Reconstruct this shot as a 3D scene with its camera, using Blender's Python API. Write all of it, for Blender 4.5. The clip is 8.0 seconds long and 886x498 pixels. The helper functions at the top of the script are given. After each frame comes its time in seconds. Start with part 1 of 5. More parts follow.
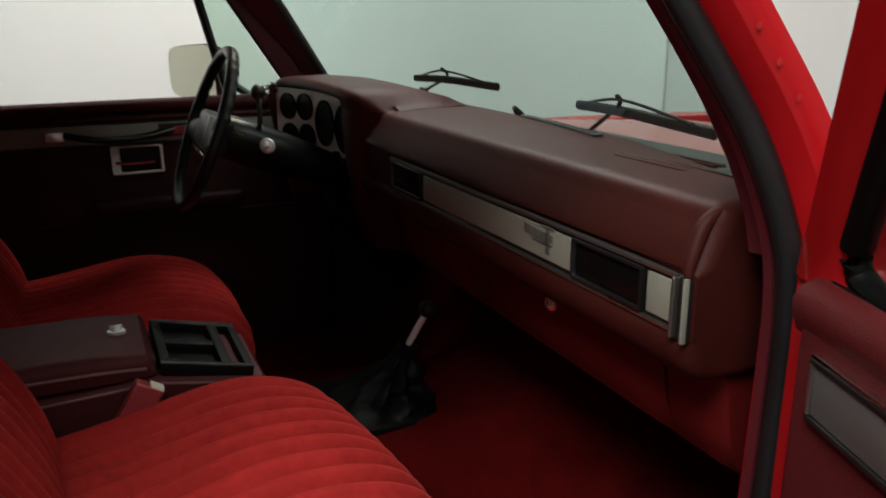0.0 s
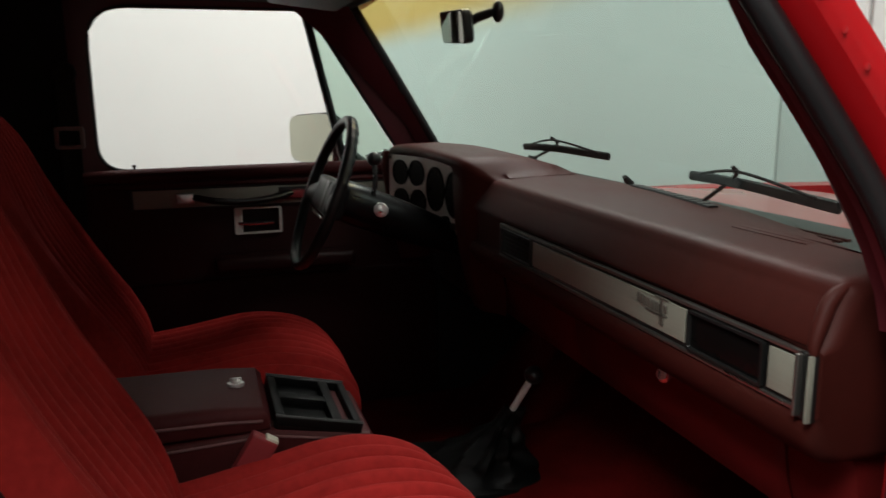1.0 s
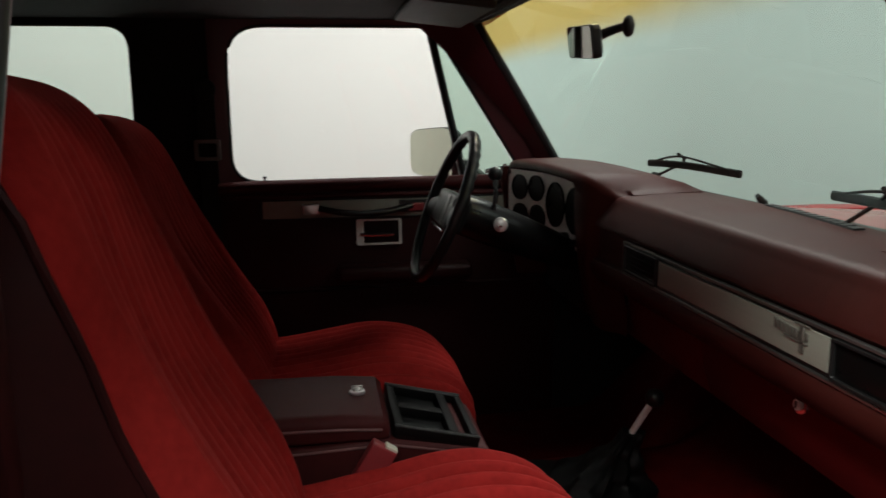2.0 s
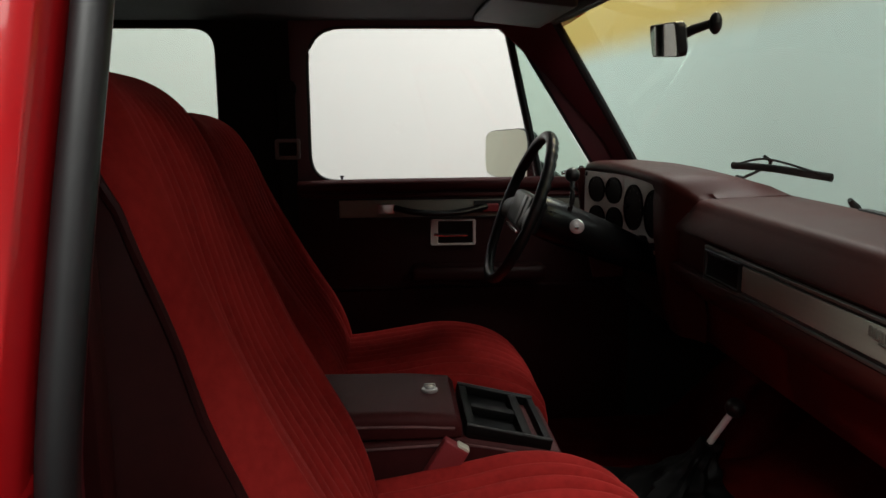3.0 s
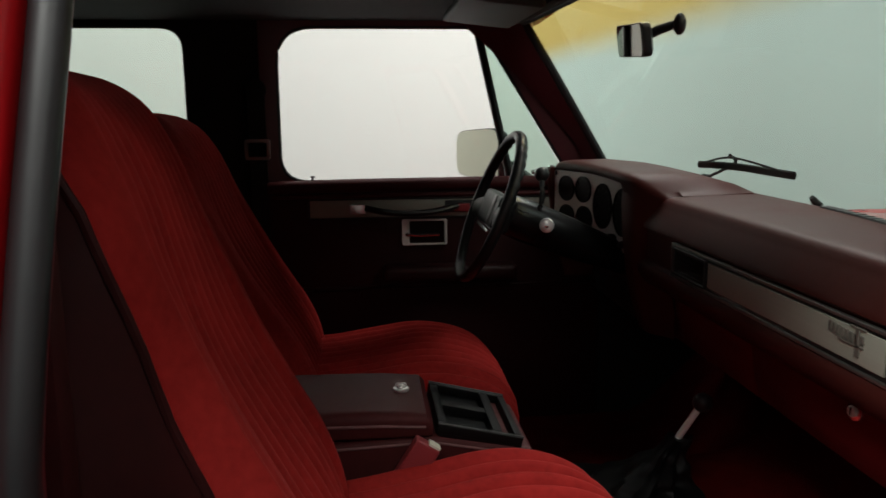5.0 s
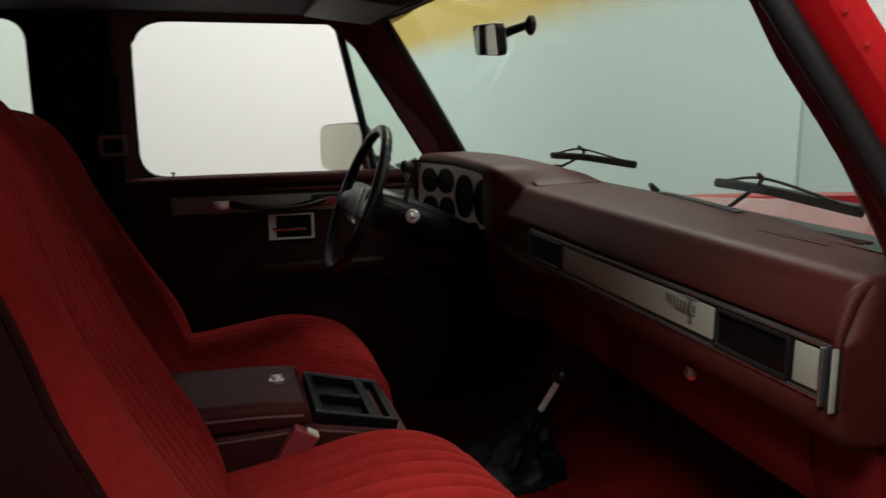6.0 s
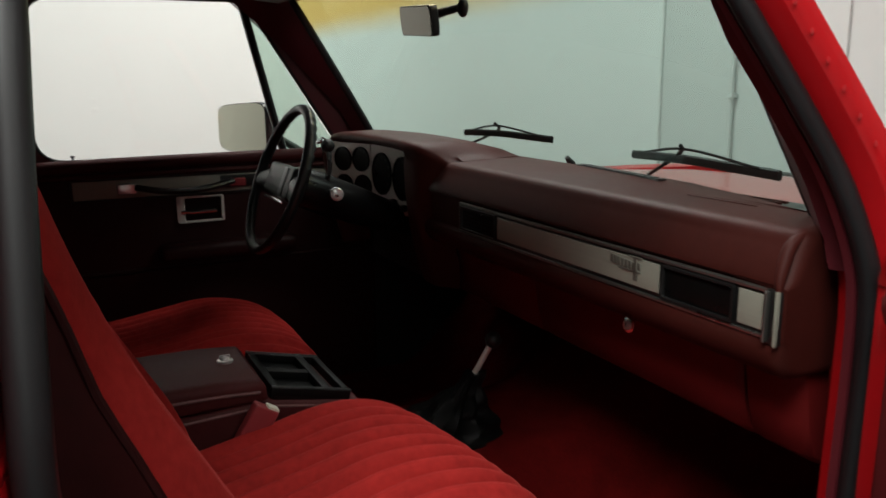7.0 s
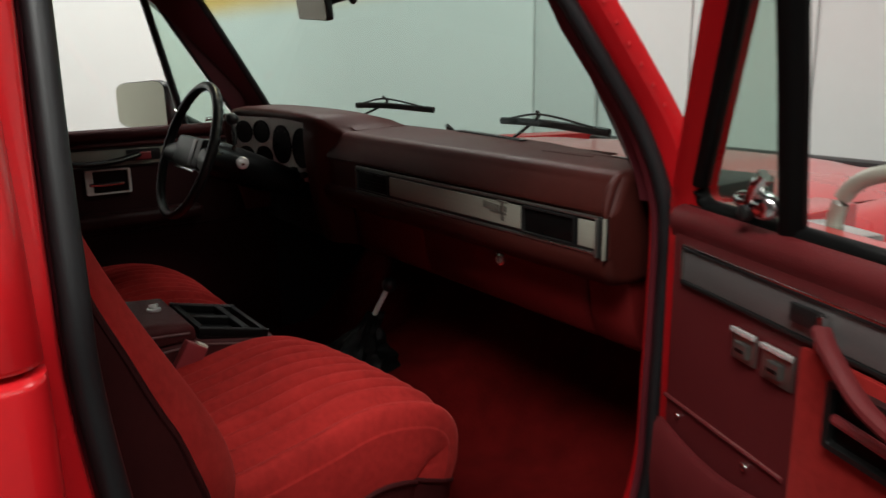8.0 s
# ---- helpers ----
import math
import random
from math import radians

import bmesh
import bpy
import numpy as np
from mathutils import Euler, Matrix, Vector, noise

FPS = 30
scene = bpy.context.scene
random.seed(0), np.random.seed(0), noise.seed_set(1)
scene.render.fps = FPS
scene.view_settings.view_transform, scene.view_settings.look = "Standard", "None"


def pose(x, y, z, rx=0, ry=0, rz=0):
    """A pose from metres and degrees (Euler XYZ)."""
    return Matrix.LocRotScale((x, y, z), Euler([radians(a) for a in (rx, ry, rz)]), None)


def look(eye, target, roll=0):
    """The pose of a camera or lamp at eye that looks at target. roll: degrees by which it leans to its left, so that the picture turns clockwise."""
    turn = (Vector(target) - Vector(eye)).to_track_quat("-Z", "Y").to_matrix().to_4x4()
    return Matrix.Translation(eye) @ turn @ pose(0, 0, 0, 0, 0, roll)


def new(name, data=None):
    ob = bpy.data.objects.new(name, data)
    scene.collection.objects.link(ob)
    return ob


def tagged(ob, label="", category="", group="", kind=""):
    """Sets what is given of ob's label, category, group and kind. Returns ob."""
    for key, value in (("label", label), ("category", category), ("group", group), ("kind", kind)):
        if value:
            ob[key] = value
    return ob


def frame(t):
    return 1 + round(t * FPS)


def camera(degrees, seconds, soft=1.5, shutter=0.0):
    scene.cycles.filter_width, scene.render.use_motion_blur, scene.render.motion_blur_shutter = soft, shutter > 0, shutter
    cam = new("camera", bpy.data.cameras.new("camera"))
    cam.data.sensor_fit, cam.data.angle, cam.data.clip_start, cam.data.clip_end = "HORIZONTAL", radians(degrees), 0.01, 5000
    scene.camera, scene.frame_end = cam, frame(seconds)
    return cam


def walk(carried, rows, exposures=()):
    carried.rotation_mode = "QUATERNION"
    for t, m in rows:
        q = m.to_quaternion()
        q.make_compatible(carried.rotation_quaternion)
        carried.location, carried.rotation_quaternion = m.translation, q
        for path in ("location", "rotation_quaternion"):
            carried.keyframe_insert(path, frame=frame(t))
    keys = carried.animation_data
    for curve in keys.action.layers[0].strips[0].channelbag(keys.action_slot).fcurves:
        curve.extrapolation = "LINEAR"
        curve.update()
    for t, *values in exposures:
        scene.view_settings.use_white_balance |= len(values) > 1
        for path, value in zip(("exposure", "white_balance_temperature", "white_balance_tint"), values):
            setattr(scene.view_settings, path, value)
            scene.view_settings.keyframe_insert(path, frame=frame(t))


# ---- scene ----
cam = camera(59.5, 8.0, shutter=0.5)
PATH = [
    (0, (0.032, -1.36, 1.464), (0.828, 0.389, 0.907), -0.5),
    (0.5, (0.015, -1.37, 1.47), (0.72, 0.444, 1.009), -0.6),
    (1, (0.004, -1.373, 1.473), (0.582, 0.5, 1.077), -0.6),
    (1.5, (-0.007, -1.371, 1.474), (0.438, 0.544, 1.112), -0.5),
    (2, (-0.017, -1.368, 1.476), (0.289, 0.575, 1.117), -0.6),
    (2.2, (-0.02, -1.368, 1.478), (0.23, 0.583, 1.118), -0.6),
    (3.3, (-0.026, -1.364, 1.465), (0.079, 0.603, 1.121), -0.3),
    (3.5, (-0.025, -1.365, 1.465), (0.072, 0.603, 1.122), -0.3),
    (4, (-0.024, -1.364, 1.467), (0.075, 0.603, 1.122), -0.3),
    (4.2, (-0.026, -1.365, 1.466), (0.079, 0.602, 1.121), -0.3),
    (5.3, (-0.017, -1.377, 1.467), (0.252, 0.573, 1.114), -0.4),
    (5.5, (-0.023, -1.39, 1.467), (0.315, 0.548, 1.108), -0.3),
    (6, (-0.041, -1.419, 1.47), (0.497, 0.472, 1.103), -0.5),
    (6.5, (-0.125, -1.404, 1.475), (0.602, 0.421, 1.099), -0.6),
    (7, (-0.205, -1.424, 1.473), (0.663, 0.327, 1.05), -0.7),
    (7.5, (-0.267, -1.51, 1.474), (0.72, 0.163, 1.0), -0.8),
    (8, (-0.347, -1.643, 1.476), (0.759, -0.048, 0.994), -1.0),
]
walk(cam, [(t, look(eye, target, roll)) for t, eye, target, roll in PATH])

# ---------------------------------------------------------------- world and light
world = bpy.data.worlds.new("world")
scene.world = world
world.use_nodes = True
world.node_tree.nodes["Background"].inputs[0].default_value = (0.9, 0.95, 1.0, 1)
world.node_tree.nodes["Background"].inputs[1].default_value = 0.05


def area_lamp(name, eye, target, sx, sy, power, colour=(0.98, 0.985, 0.935)):
    data = bpy.data.lights.new(name, "AREA")
    data.shape, data.size, data.size_y, data.energy, data.color = "RECTANGLE", sx, sy, power, colour
    ob = new(name, data)
    ob.matrix_world = look(eye, target)
    return tagged(ob, kind="light")


# softboxes hung under the studio ceiling
area_lamp("softbox_lamp_wall", (-0.9, 1.75, 3.36), (-0.9, 2.6, 0.8), 5.6, 0.6, 76, (0.955, 0.985, 0.935))
area_lamp("softbox_lamp_door", (0.85, -2.8, 3.36), (0.1, -0.8, 1.0), 1.5, 0.8, 25)
area_lamp("softbox_lamp_rear", (-0.9, -1.9, 3.36), (-0.4, -1.45, 0.0), 1.4, 0.9, 104)
area_lamp("softbox_lamp_cab", (1.05, 1.35, 3.36), (0.80, 0.85, 0.0), 0.45, 1.2, 58)
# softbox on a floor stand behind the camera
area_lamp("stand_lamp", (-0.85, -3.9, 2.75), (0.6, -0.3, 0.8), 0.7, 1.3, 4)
area_lamp("softbox_lamp_hood", (1.45, -0.80, 3.36), (0.95, -0.6, 1.0), 0.8, 1.3, 20)

# ---------------------------------------------------------------- materials


def material(name, colour, rough=0.5, metal=0.0, vary=0.12, scale=6.0, grain=0.0, grain_scale=300.0,
             coat=0.0, sheen=0.0, fine="noise", spec=0.5, vary_rough=0.08, stretch=None):
    m = bpy.data.materials.new(name)
    m.use_nodes = True
    nt = m.node_tree
    b = nt.nodes["Principled BSDF"]
    b.inputs["Roughness"].default_value = rough
    b.inputs["Metallic"].default_value = metal
    b.inputs["Coat Weight"].default_value = coat
    b.inputs["Coat Roughness"].default_value = 0.06
    b.inputs["Sheen Weight"].default_value = sheen
    b.inputs["Sheen Roughness"].default_value = 0.35
    b.inputs["Sheen Tint"].default_value = (min(1, colour[0] * 2), colour[1] * 6, colour[2] * 6, 1)
    b.inputs["Specular IOR Level"].default_value = spec
    tc = nt.nodes.new("ShaderNodeTexCoord")
    src = tc.outputs["Object"]
    if stretch:
        mp = nt.nodes.new("ShaderNodeMapping")
        mp.inputs["Scale"].default_value = stretch
        nt.links.new(src, mp.inputs["Vector"])
        src = mp.outputs["Vector"]
    n1 = nt.nodes.new("ShaderNodeTexNoise")
    n1.inputs["Scale"].default_value = scale
    n1.inputs["Detail"].default_value = 6
    nt.links.new(src, n1.inputs["Vector"])
    n2 = nt.nodes.new("ShaderNodeTexNoise")
    n2.inputs["Scale"].default_value = scale * 14
    n2.inputs["Detail"].default_value = 4
    nt.links.new(src, n2.inputs["Vector"])
    add = nt.nodes.new("ShaderNodeMath")
    add.operation = "MULTIPLY_ADD"
    nt.links.new(n2.outputs["Fac"], add.inputs[0])
    add.inputs[1].default_value = 0.5
    nt.links.new(n1.outputs["Fac"], add.inputs[2])
    ramp = nt.nodes.new("ShaderNodeMapRange")
    ramp.inputs["From Min"].default_value, ramp.inputs["From Max"].default_value = 0.45, 1.05
    ramp.inputs["To Min"].default_value, ramp.inputs["To Max"].default_value = 1 - vary, 1 + vary
    nt.links.new(add.outputs[0], ramp.inputs["Value"])
    mul = nt.nodes.new("ShaderNodeVectorMath")
    mul.operation = "SCALE"
    mul.inputs[0].default_value = colour
    nt.links.new(ramp.outputs["Result"], mul.inputs["Scale"])
    nt.links.new(mul.outputs["Vector"], b.inputs["Base Color"])
    rr = nt.nodes.new("ShaderNodeMapRange")
    rr.inputs["To Min"].default_value, rr.inputs["To Max"].default_value = max(0.02, rough - vary_rough), min(1, rough + vary_rough)
    nt.links.new(n1.outputs["Fac"], rr.inputs["Value"])
    nt.links.new(rr.outputs["Result"], b.inputs["Roughness"])
    if grain:
        if fine == "cells":
            g = nt.nodes.new("ShaderNodeTexVoronoi")
            out = g.outputs["Distance"]
        else:
            g = nt.nodes.new("ShaderNodeTexNoise")
            g.inputs["Detail"].default_value = 3
            out = g.outputs["Fac"]
        g.inputs["Scale"].default_value = grain_scale
        nt.links.new(src, g.inputs["Vector"])
        bump = nt.nodes.new("ShaderNodeBump")
        bump.inputs["Strength"].default_value = grain
        bump.inputs["Distance"].default_value = 0.002
        nt.links.new(out, bump.inputs["Height"])
        nt.links.new(bump.outputs["Normal"], b.inputs["Normal"])
    return m


def glass(name, tint, band=None):
    """A clear pane: tinted see-through with a mirror sheen. band: (z low, z high, colour) of a shade strip."""
    m = bpy.data.materials.new(name)
    m.use_nodes = True
    nt = m.node_tree
    nt.nodes.remove(nt.nodes["Principled BSDF"])
    t = nt.nodes.new("ShaderNodeBsdfTransparent")
    t.inputs["Color"].default_value = (*tint, 1)
    if band:
        tc = nt.nodes.new("ShaderNodeTexCoord")
        sp = nt.nodes.new("ShaderNodeSeparateXYZ")
        nt.links.new(tc.outputs["Object"], sp.inputs[0])
        ns = nt.nodes.new("ShaderNodeTexNoise")
        ns.inputs["Scale"].default_value = 9
        ma = nt.nodes.new("ShaderNodeMath")
        ma.operation = "MULTIPLY_ADD"
        ma.inputs[1].default_value = 0.012
        nt.links.new(ns.outputs["Fac"], ma.inputs[0])
        nt.links.new(sp.outputs["Z"], ma.inputs[2])
        mr = nt.nodes.new("ShaderNodeMapRange")
        mr.interpolation_type = "SMOOTHSTEP"
        mr.inputs["From Min"].default_value, mr.inputs["From Max"].default_value = band[0], band[1]
        nt.links.new(ma.outputs[0], mr.inputs["Value"])
        mx = nt.nodes.new("ShaderNodeMix")
        mx.data_type = "RGBA"
        mx.inputs["A"].default_value = (*tint, 1)
        mx.inputs["B"].default_value = (*band[2], 1)
        nt.links.new(mr.outputs["Result"], mx.inputs["Factor"])
        nt.links.new(mx.outputs["Result"], t.inputs["Color"])
    g = nt.nodes.new("ShaderNodeBsdfGlossy")
    g.inputs["Roughness"].default_value = 0.02
    lw = nt.nodes.new("ShaderNodeLayerWeight")
    lw.inputs["Blend"].default_value = 0.5
    pw = nt.nodes.new("ShaderNodeMath")
    pw.operation = "POWER"
    pw.inputs[1].default_value = 5.0
    nt.links.new(lw.outputs["Facing"], pw.inputs[0])
    fr = nt.nodes.new("ShaderNodeMath")
    fr.operation = "MULTIPLY_ADD"
    fr.inputs[1].default_value, fr.inputs[2].default_value = 0.65, 0.030
    nt.links.new(pw.outputs[0], fr.inputs[0])
    mix = nt.nodes.new("ShaderNodeMixShader")
    nt.links.new(fr.outputs[0], mix.inputs[0])
    nt.links.new(t.outputs[0], mix.inputs[1])
    nt.links.new(g.outputs[0], mix.inputs[2])
    nt.links.new(mix.outputs[0], nt.nodes["Material Output"].inputs[0])
    return m


VELOUR = material("red_velour", (0.285, 0.0180, 0.0160), 0.9, vary=0.34, scale=6, grain=0.3, grain_scale=700, sheen=0.55, spec=0.06)
VINYL = material("maroon_vinyl", (0.058, 0.0115, 0.0118), 0.48, vary=0.2, scale=5, grain=0.15, grain_scale=900, fine="cells", spec=0.13)
# maroon_vinyl in a darker copy: shade on the seat sides is put into the colour
SHADEDVINYL = material("shaded_maroon_vinyl", (0.034, 0.0065, 0.0068), 0.5, vary=0.3, scale=4, grain=0.08, grain_scale=900, fine="cells", spec=0.14)
DASHVINYL = material("dash_vinyl", (0.050, 0.0098, 0.0075), 0.5, vary=0.2, scale=5, grain=0.14, grain_scale=800, fine="cells", spec=0.14)
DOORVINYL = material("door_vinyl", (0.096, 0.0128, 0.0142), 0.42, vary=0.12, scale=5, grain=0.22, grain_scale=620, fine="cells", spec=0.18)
# door_vinyl darkened for the driver's side, its lack of light painted in
SHADEDDOORVINYL = material("shaded_door_vinyl", (0.026, 0.0050, 0.0052), 0.42, vary=0.15, scale=5, grain=0.2, grain_scale=620, fine="cells", spec=0.25)
CARPET = material("red_carpet", (0.088, 0.0038, 0.0036), 1.0, vary=0.3, scale=14, grain=0.9, grain_scale=420, sheen=0.12, spec=0.05)
LOWERDASH = material("dark_red_panel", (0.112, 0.0048, 0.0048), 0.6, vary=0.2, scale=6, grain=0.2, grain_scale=500, spec=0.25)
PAINT = material("red_paint", (0.48, 0.008, 0.012), 0.28, vary=0.05, scale=3, coat=0.55, spec=0.4, vary_rough=0.04)
TRIMPAINT = material("maroon_painted_metal", (0.092, 0.0135, 0.019), 0.36, vary=0.1, scale=6, grain=0.08, grain_scale=260)
RUBBER = material("black_rubber", (0.008, 0.008, 0.009), 0.42, vary=0.2, scale=9, grain=0.03, grain_scale=300, spec=0.45)
WIPER = material("wiper_black", (0.004, 0.004, 0.004), 0.5, vary=0.1, spec=0.12)
SATIN = material("bright_satin_chrome", (0.82, 0.81, 0.79), 0.17, 0.60, vary=0.15, scale=30)
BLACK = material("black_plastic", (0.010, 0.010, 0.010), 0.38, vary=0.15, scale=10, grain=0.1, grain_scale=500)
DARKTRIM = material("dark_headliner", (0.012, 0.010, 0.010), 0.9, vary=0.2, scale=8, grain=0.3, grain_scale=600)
GREYVINYL = material("grey_visor_vinyl", (0.042, 0.041, 0.043), 0.6, vary=0.15, scale=8, grain=0.2, grain_scale=500, fine="cells")
SILVER = material("brushed_silver_trim", (0.29, 0.29, 0.24), 0.42, 0.1, vary=0.08, scale=4, grain=0.08, grain_scale=120, stretch=(1, 0.06, 6))
DULLTRIM = material("dull_silver_trim", (0.135, 0.126, 0.124), 0.34, 0.2, vary=0.15, scale=5, grain=0.08, grain_scale=120, stretch=(1, 0.06, 6))
BEZEL = material("aluminium_bezel", (0.76, 0.75, 0.70), 0.4, 0.1, vary=0.06, scale=5, grain=0.05, grain_scale=120, stretch=(1, 0.06, 6))
EMBLEM = material("worn_emblem_grey", (0.13, 0.12, 0.10), 0.5, 0.2, vary=0.3, scale=40)
EDGE = material("satin_metal_edge", (0.30, 0.29, 0.27), 0.3, 0.9, vary=0.1, scale=10)
CHROME = material("chrome", (0.80, 0.80, 0.79), 0.16, 1.0, vary=0.08, scale=20, vary_rough=0.05)
DIAL = material("dial_black", (0.004, 0.004, 0.004), 0.3, vary=0.1, scale=20, spec=0.2)
CREAM = material("cream_mirror_shell", (0.62, 0.59, 0.48), 0.4, vary=0.04, scale=5)
BUCKLE = material("maroon_plastic", (0.24, 0.03, 0.034), 0.35, vary=0.1, scale=12)
# worn welts; the pale colour also carries their highlight
WORNGLINT = material("worn_vinyl_highlight", (0.15, 0.065, 0.062), 0.5, vary=0.4, scale=30, spec=0.3)
WALL = material("white_studio_wall", (0.80, 0.80, 0.785), 0.8, vary=0.02, scale=0.8, grain=0.02, grain_scale=40, spec=0.1)
DIMWALL = material("low_bounce_wall", (0.16, 0.16, 0.155), 0.9, vary=0.1, scale=1.2)
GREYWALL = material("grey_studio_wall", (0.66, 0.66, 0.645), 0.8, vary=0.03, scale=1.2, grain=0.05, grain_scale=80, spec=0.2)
MIDWALL = material("mid_bounce_wall", (0.48, 0.48, 0.47), 0.85, vary=0.04, scale=1.2)
FLOORMAT = material("studio_floor_paint", (0.16, 0.16, 0.16), 0.4, vary=0.15, scale=2, grain=0.05, grain_scale=60)
CEIL = material("studio_ceiling", (0.18, 0.18, 0.18), 0.9, vary=0.1, scale=2)
SEAM = material("grey_joint", (0.66, 0.66, 0.645), 0.8)
SCREEN = glass("windshield_glass", (0.55, 0.71, 0.665), (1.585, 1.650, (0.58, 0.47, 0.16)))
TINT = glass("tinted_glass", (0.72, 0.82, 0.77))
REARTINT = glass("rear_side_glass", (0.90, 0.955, 0.92))
CLEAR = glass("clear_glass", (0.985, 0.99, 0.985))
PALEMIRROR = material("yellowed_mirror", (0.98, 0.96, 0.80), 0.05, 1.0, vary=0.02, vary_rough=0.01)
MIRROR = material("mirror", (0.10, 0.088, 0.062), 0.03, 1.0, vary=0.01, vary_rough=0.01)

# ---------------------------------------------------------------- mesh helpers


def part(name, bm, mat, parent=None, label="", sharp=38.0):
    """Links a bmesh as one mesh object, under a thing or a part if one is given."""
    bmesh.ops.recalc_face_normals(bm, faces=bm.faces[:])
    me = bpy.data.meshes.new(name)
    bm.to_mesh(me)
    bm.free()
    me.polygons.foreach_set("use_smooth", [True] * len(me.polygons))
    me.set_sharp_from_angle(angle=radians(sharp))
    me.materials.append(mat)
    ob = new(name, me)
    if parent:
        ob.parent = parent
    if label:
        ob["label"] = label
    return ob


def thing(name, label, category, group="", kind="", at=None):
    ob = new(name)
    ob.empty_display_size = 0.05
    if at is not None:
        ob.matrix_world = at
    return tagged(ob, label, category, group, kind)


def join(bm, other, m=None):
    if m is not None:
        bmesh.ops.transform(other, matrix=m, verts=other.verts[:])
    me = bpy.data.meshes.new("joined")
    other.to_mesh(me)
    other.free()
    bm.from_mesh(me)
    bpy.data.meshes.remove(me)
    return bm


def box(x0, x1, y0, y1, z0, z1, bevel=0.004, seg=2, bm=None, m=None):
    b = bmesh.new()
    bmesh.ops.create_cube(b, size=1, matrix=Matrix.Translation(((x0 + x1) / 2, (y0 + y1) / 2, (z0 + z1) / 2)) @ Matrix.Diagonal((x1 - x0, y1 - y0, z1 - z0, 1)))
    if bevel:
        bmesh.ops.bevel(b, geom=b.edges[:] + b.verts[:], offset=bevel, segments=seg, profile=0.6, affect="EDGES")
    if bm is None:
        bm = bmesh.new()
    return join(bm, b, m)


def smooth_path(pts, n=6, closed=False):
    """A Catmull-Rom curve through the points."""
    P = [Vector(p) for p in pts]
    out = []
    k = len(P)
    last = k if closed else k - 1
    for i in range(last):
        a, b, c, d = (P[(i + j) % k] if closed else P[min(max(i + j, 0), k - 1)] for j in (-1, 0, 1, 2))
        for s in range(n):
            t = s / n
            out.append(0.5 * (2 * b + (c - a) * t + (2 * a - 5 * b + 4 * c - d) * t * t + (3 * b - a - 3 * c + d) * t ** 3))
    if not closed:
        out.append(P[-1])
    return out


def loft(rings, closed=True, cap=True, loop=False, bm=None):
    """Skins rings of equal length. closed: each ring is a loop; loop: the last ring joins the first."""
    if bm is None:
        bm = bmesh.new()
    V = [[bm.verts.new(p) for p in r] for r in rings]
    n = len(V[0])
    for i in range(len(V) if loop else len(V) - 1):
        a, b = V[i], V[(i + 1) % len(V)]
        for j in range(n if closed else n - 1):
            k = (j + 1) % n
            bm.faces.new((a[j], a[k], b[k], b[j]))
    if cap and closed and not loop:
        bm.faces.new(V[0])
        bm.faces.new(V[-1][::-1])
    return bm


def tube(pts, r, n=10, closed=False, bm=None, flat=1.0, up=(0, 0, 1)):
    """A round (or flattened) bar along the points; r a number or one for each point."""
    P = [Vector(p) for p in pts]
    rings = []
    k = len(P)
    for i, p in enumerate(P):
        a = P[(i - 1) % k] if closed or i else p
        b = P[(i + 1) % k] if closed or i < k - 1 else p
        d = (b - a).normalized()
        u = Vector(up)
        if abs(d.dot(u)) > 0.95:
            u = Vector((1, 0, 0)) if abs(d.x) < 0.9 else Vector((0, 1, 0))
        s = d.cross(u).normalized()
        w = s.cross(d)
        rad = r[i] if isinstance(r, (list, tuple)) else r
        rings.append([p + s * (rad * math.cos(2 * math.pi * j / n)) + w * (rad * flat * math.sin(2 * math.pi * j / n)) for j in range(n)])
    return loft(rings, True, True, closed, bm)


def disc(center, axis, r, depth, n=28, bevel=0.0, bm=None):
    """A short cylinder from center along axis."""
    b = bmesh.new()
    bmesh.ops.create_cone(b, cap_ends=True, segments=n, radius1=r, radius2=r, depth=depth)
    if bevel:
        rim = [e for e in b.edges if len(e.link_faces) == 2 and any(len(f.verts) > 4 for f in e.link_faces)]
        bmesh.ops.bevel(b, geom=rim, offset=bevel, segments=2, profile=0.5, affect="EDGES")
    q = Vector(axis).normalized().to_track_quat("Z", "Y").to_matrix().to_4x4()
    m = Matrix.Translation(Vector(center)) @ q @ Matrix.Translation((0, 0, depth / 2))
    if bm is None:
        bm = bmesh.new()
    return join(bm, b, m)


def ball(center, r, squash=(1, 1, 1), bm=None, seg=20):
    b = bmesh.new()
    bmesh.ops.create_uvsphere(b, u_segments=seg, v_segments=seg // 2, radius=r)
    m = Matrix.Translation(center) @ Matrix.Diagonal((*squash, 1))
    if bm is None:
        bm = bmesh.new()
    return join(bm, b, m)


def rounded(corners, n=6):
    """A closed 2D outline with rounded corners, from rows of (x, y, radius): n points a corner."""
    out = []
    k = len(corners)
    for i in range(k):
        p = Vector(corners[i][:2])
        a = Vector(corners[i - 1][:2])
        b = Vector(corners[(i + 1) % k][:2])
        r = corners[i][2]
        da, db = (a - p), (b - p)
        ra = min(r, da.length * 0.49, db.length * 0.49)
        A, B = p + da.normalized() * ra, p + db.normalized() * ra
        for s in range(n):
            t = s / (n - 1)
            out.append((1 - t) ** 2 * A + 2 * t * (1 - t) * p + t * t * B)
    return out


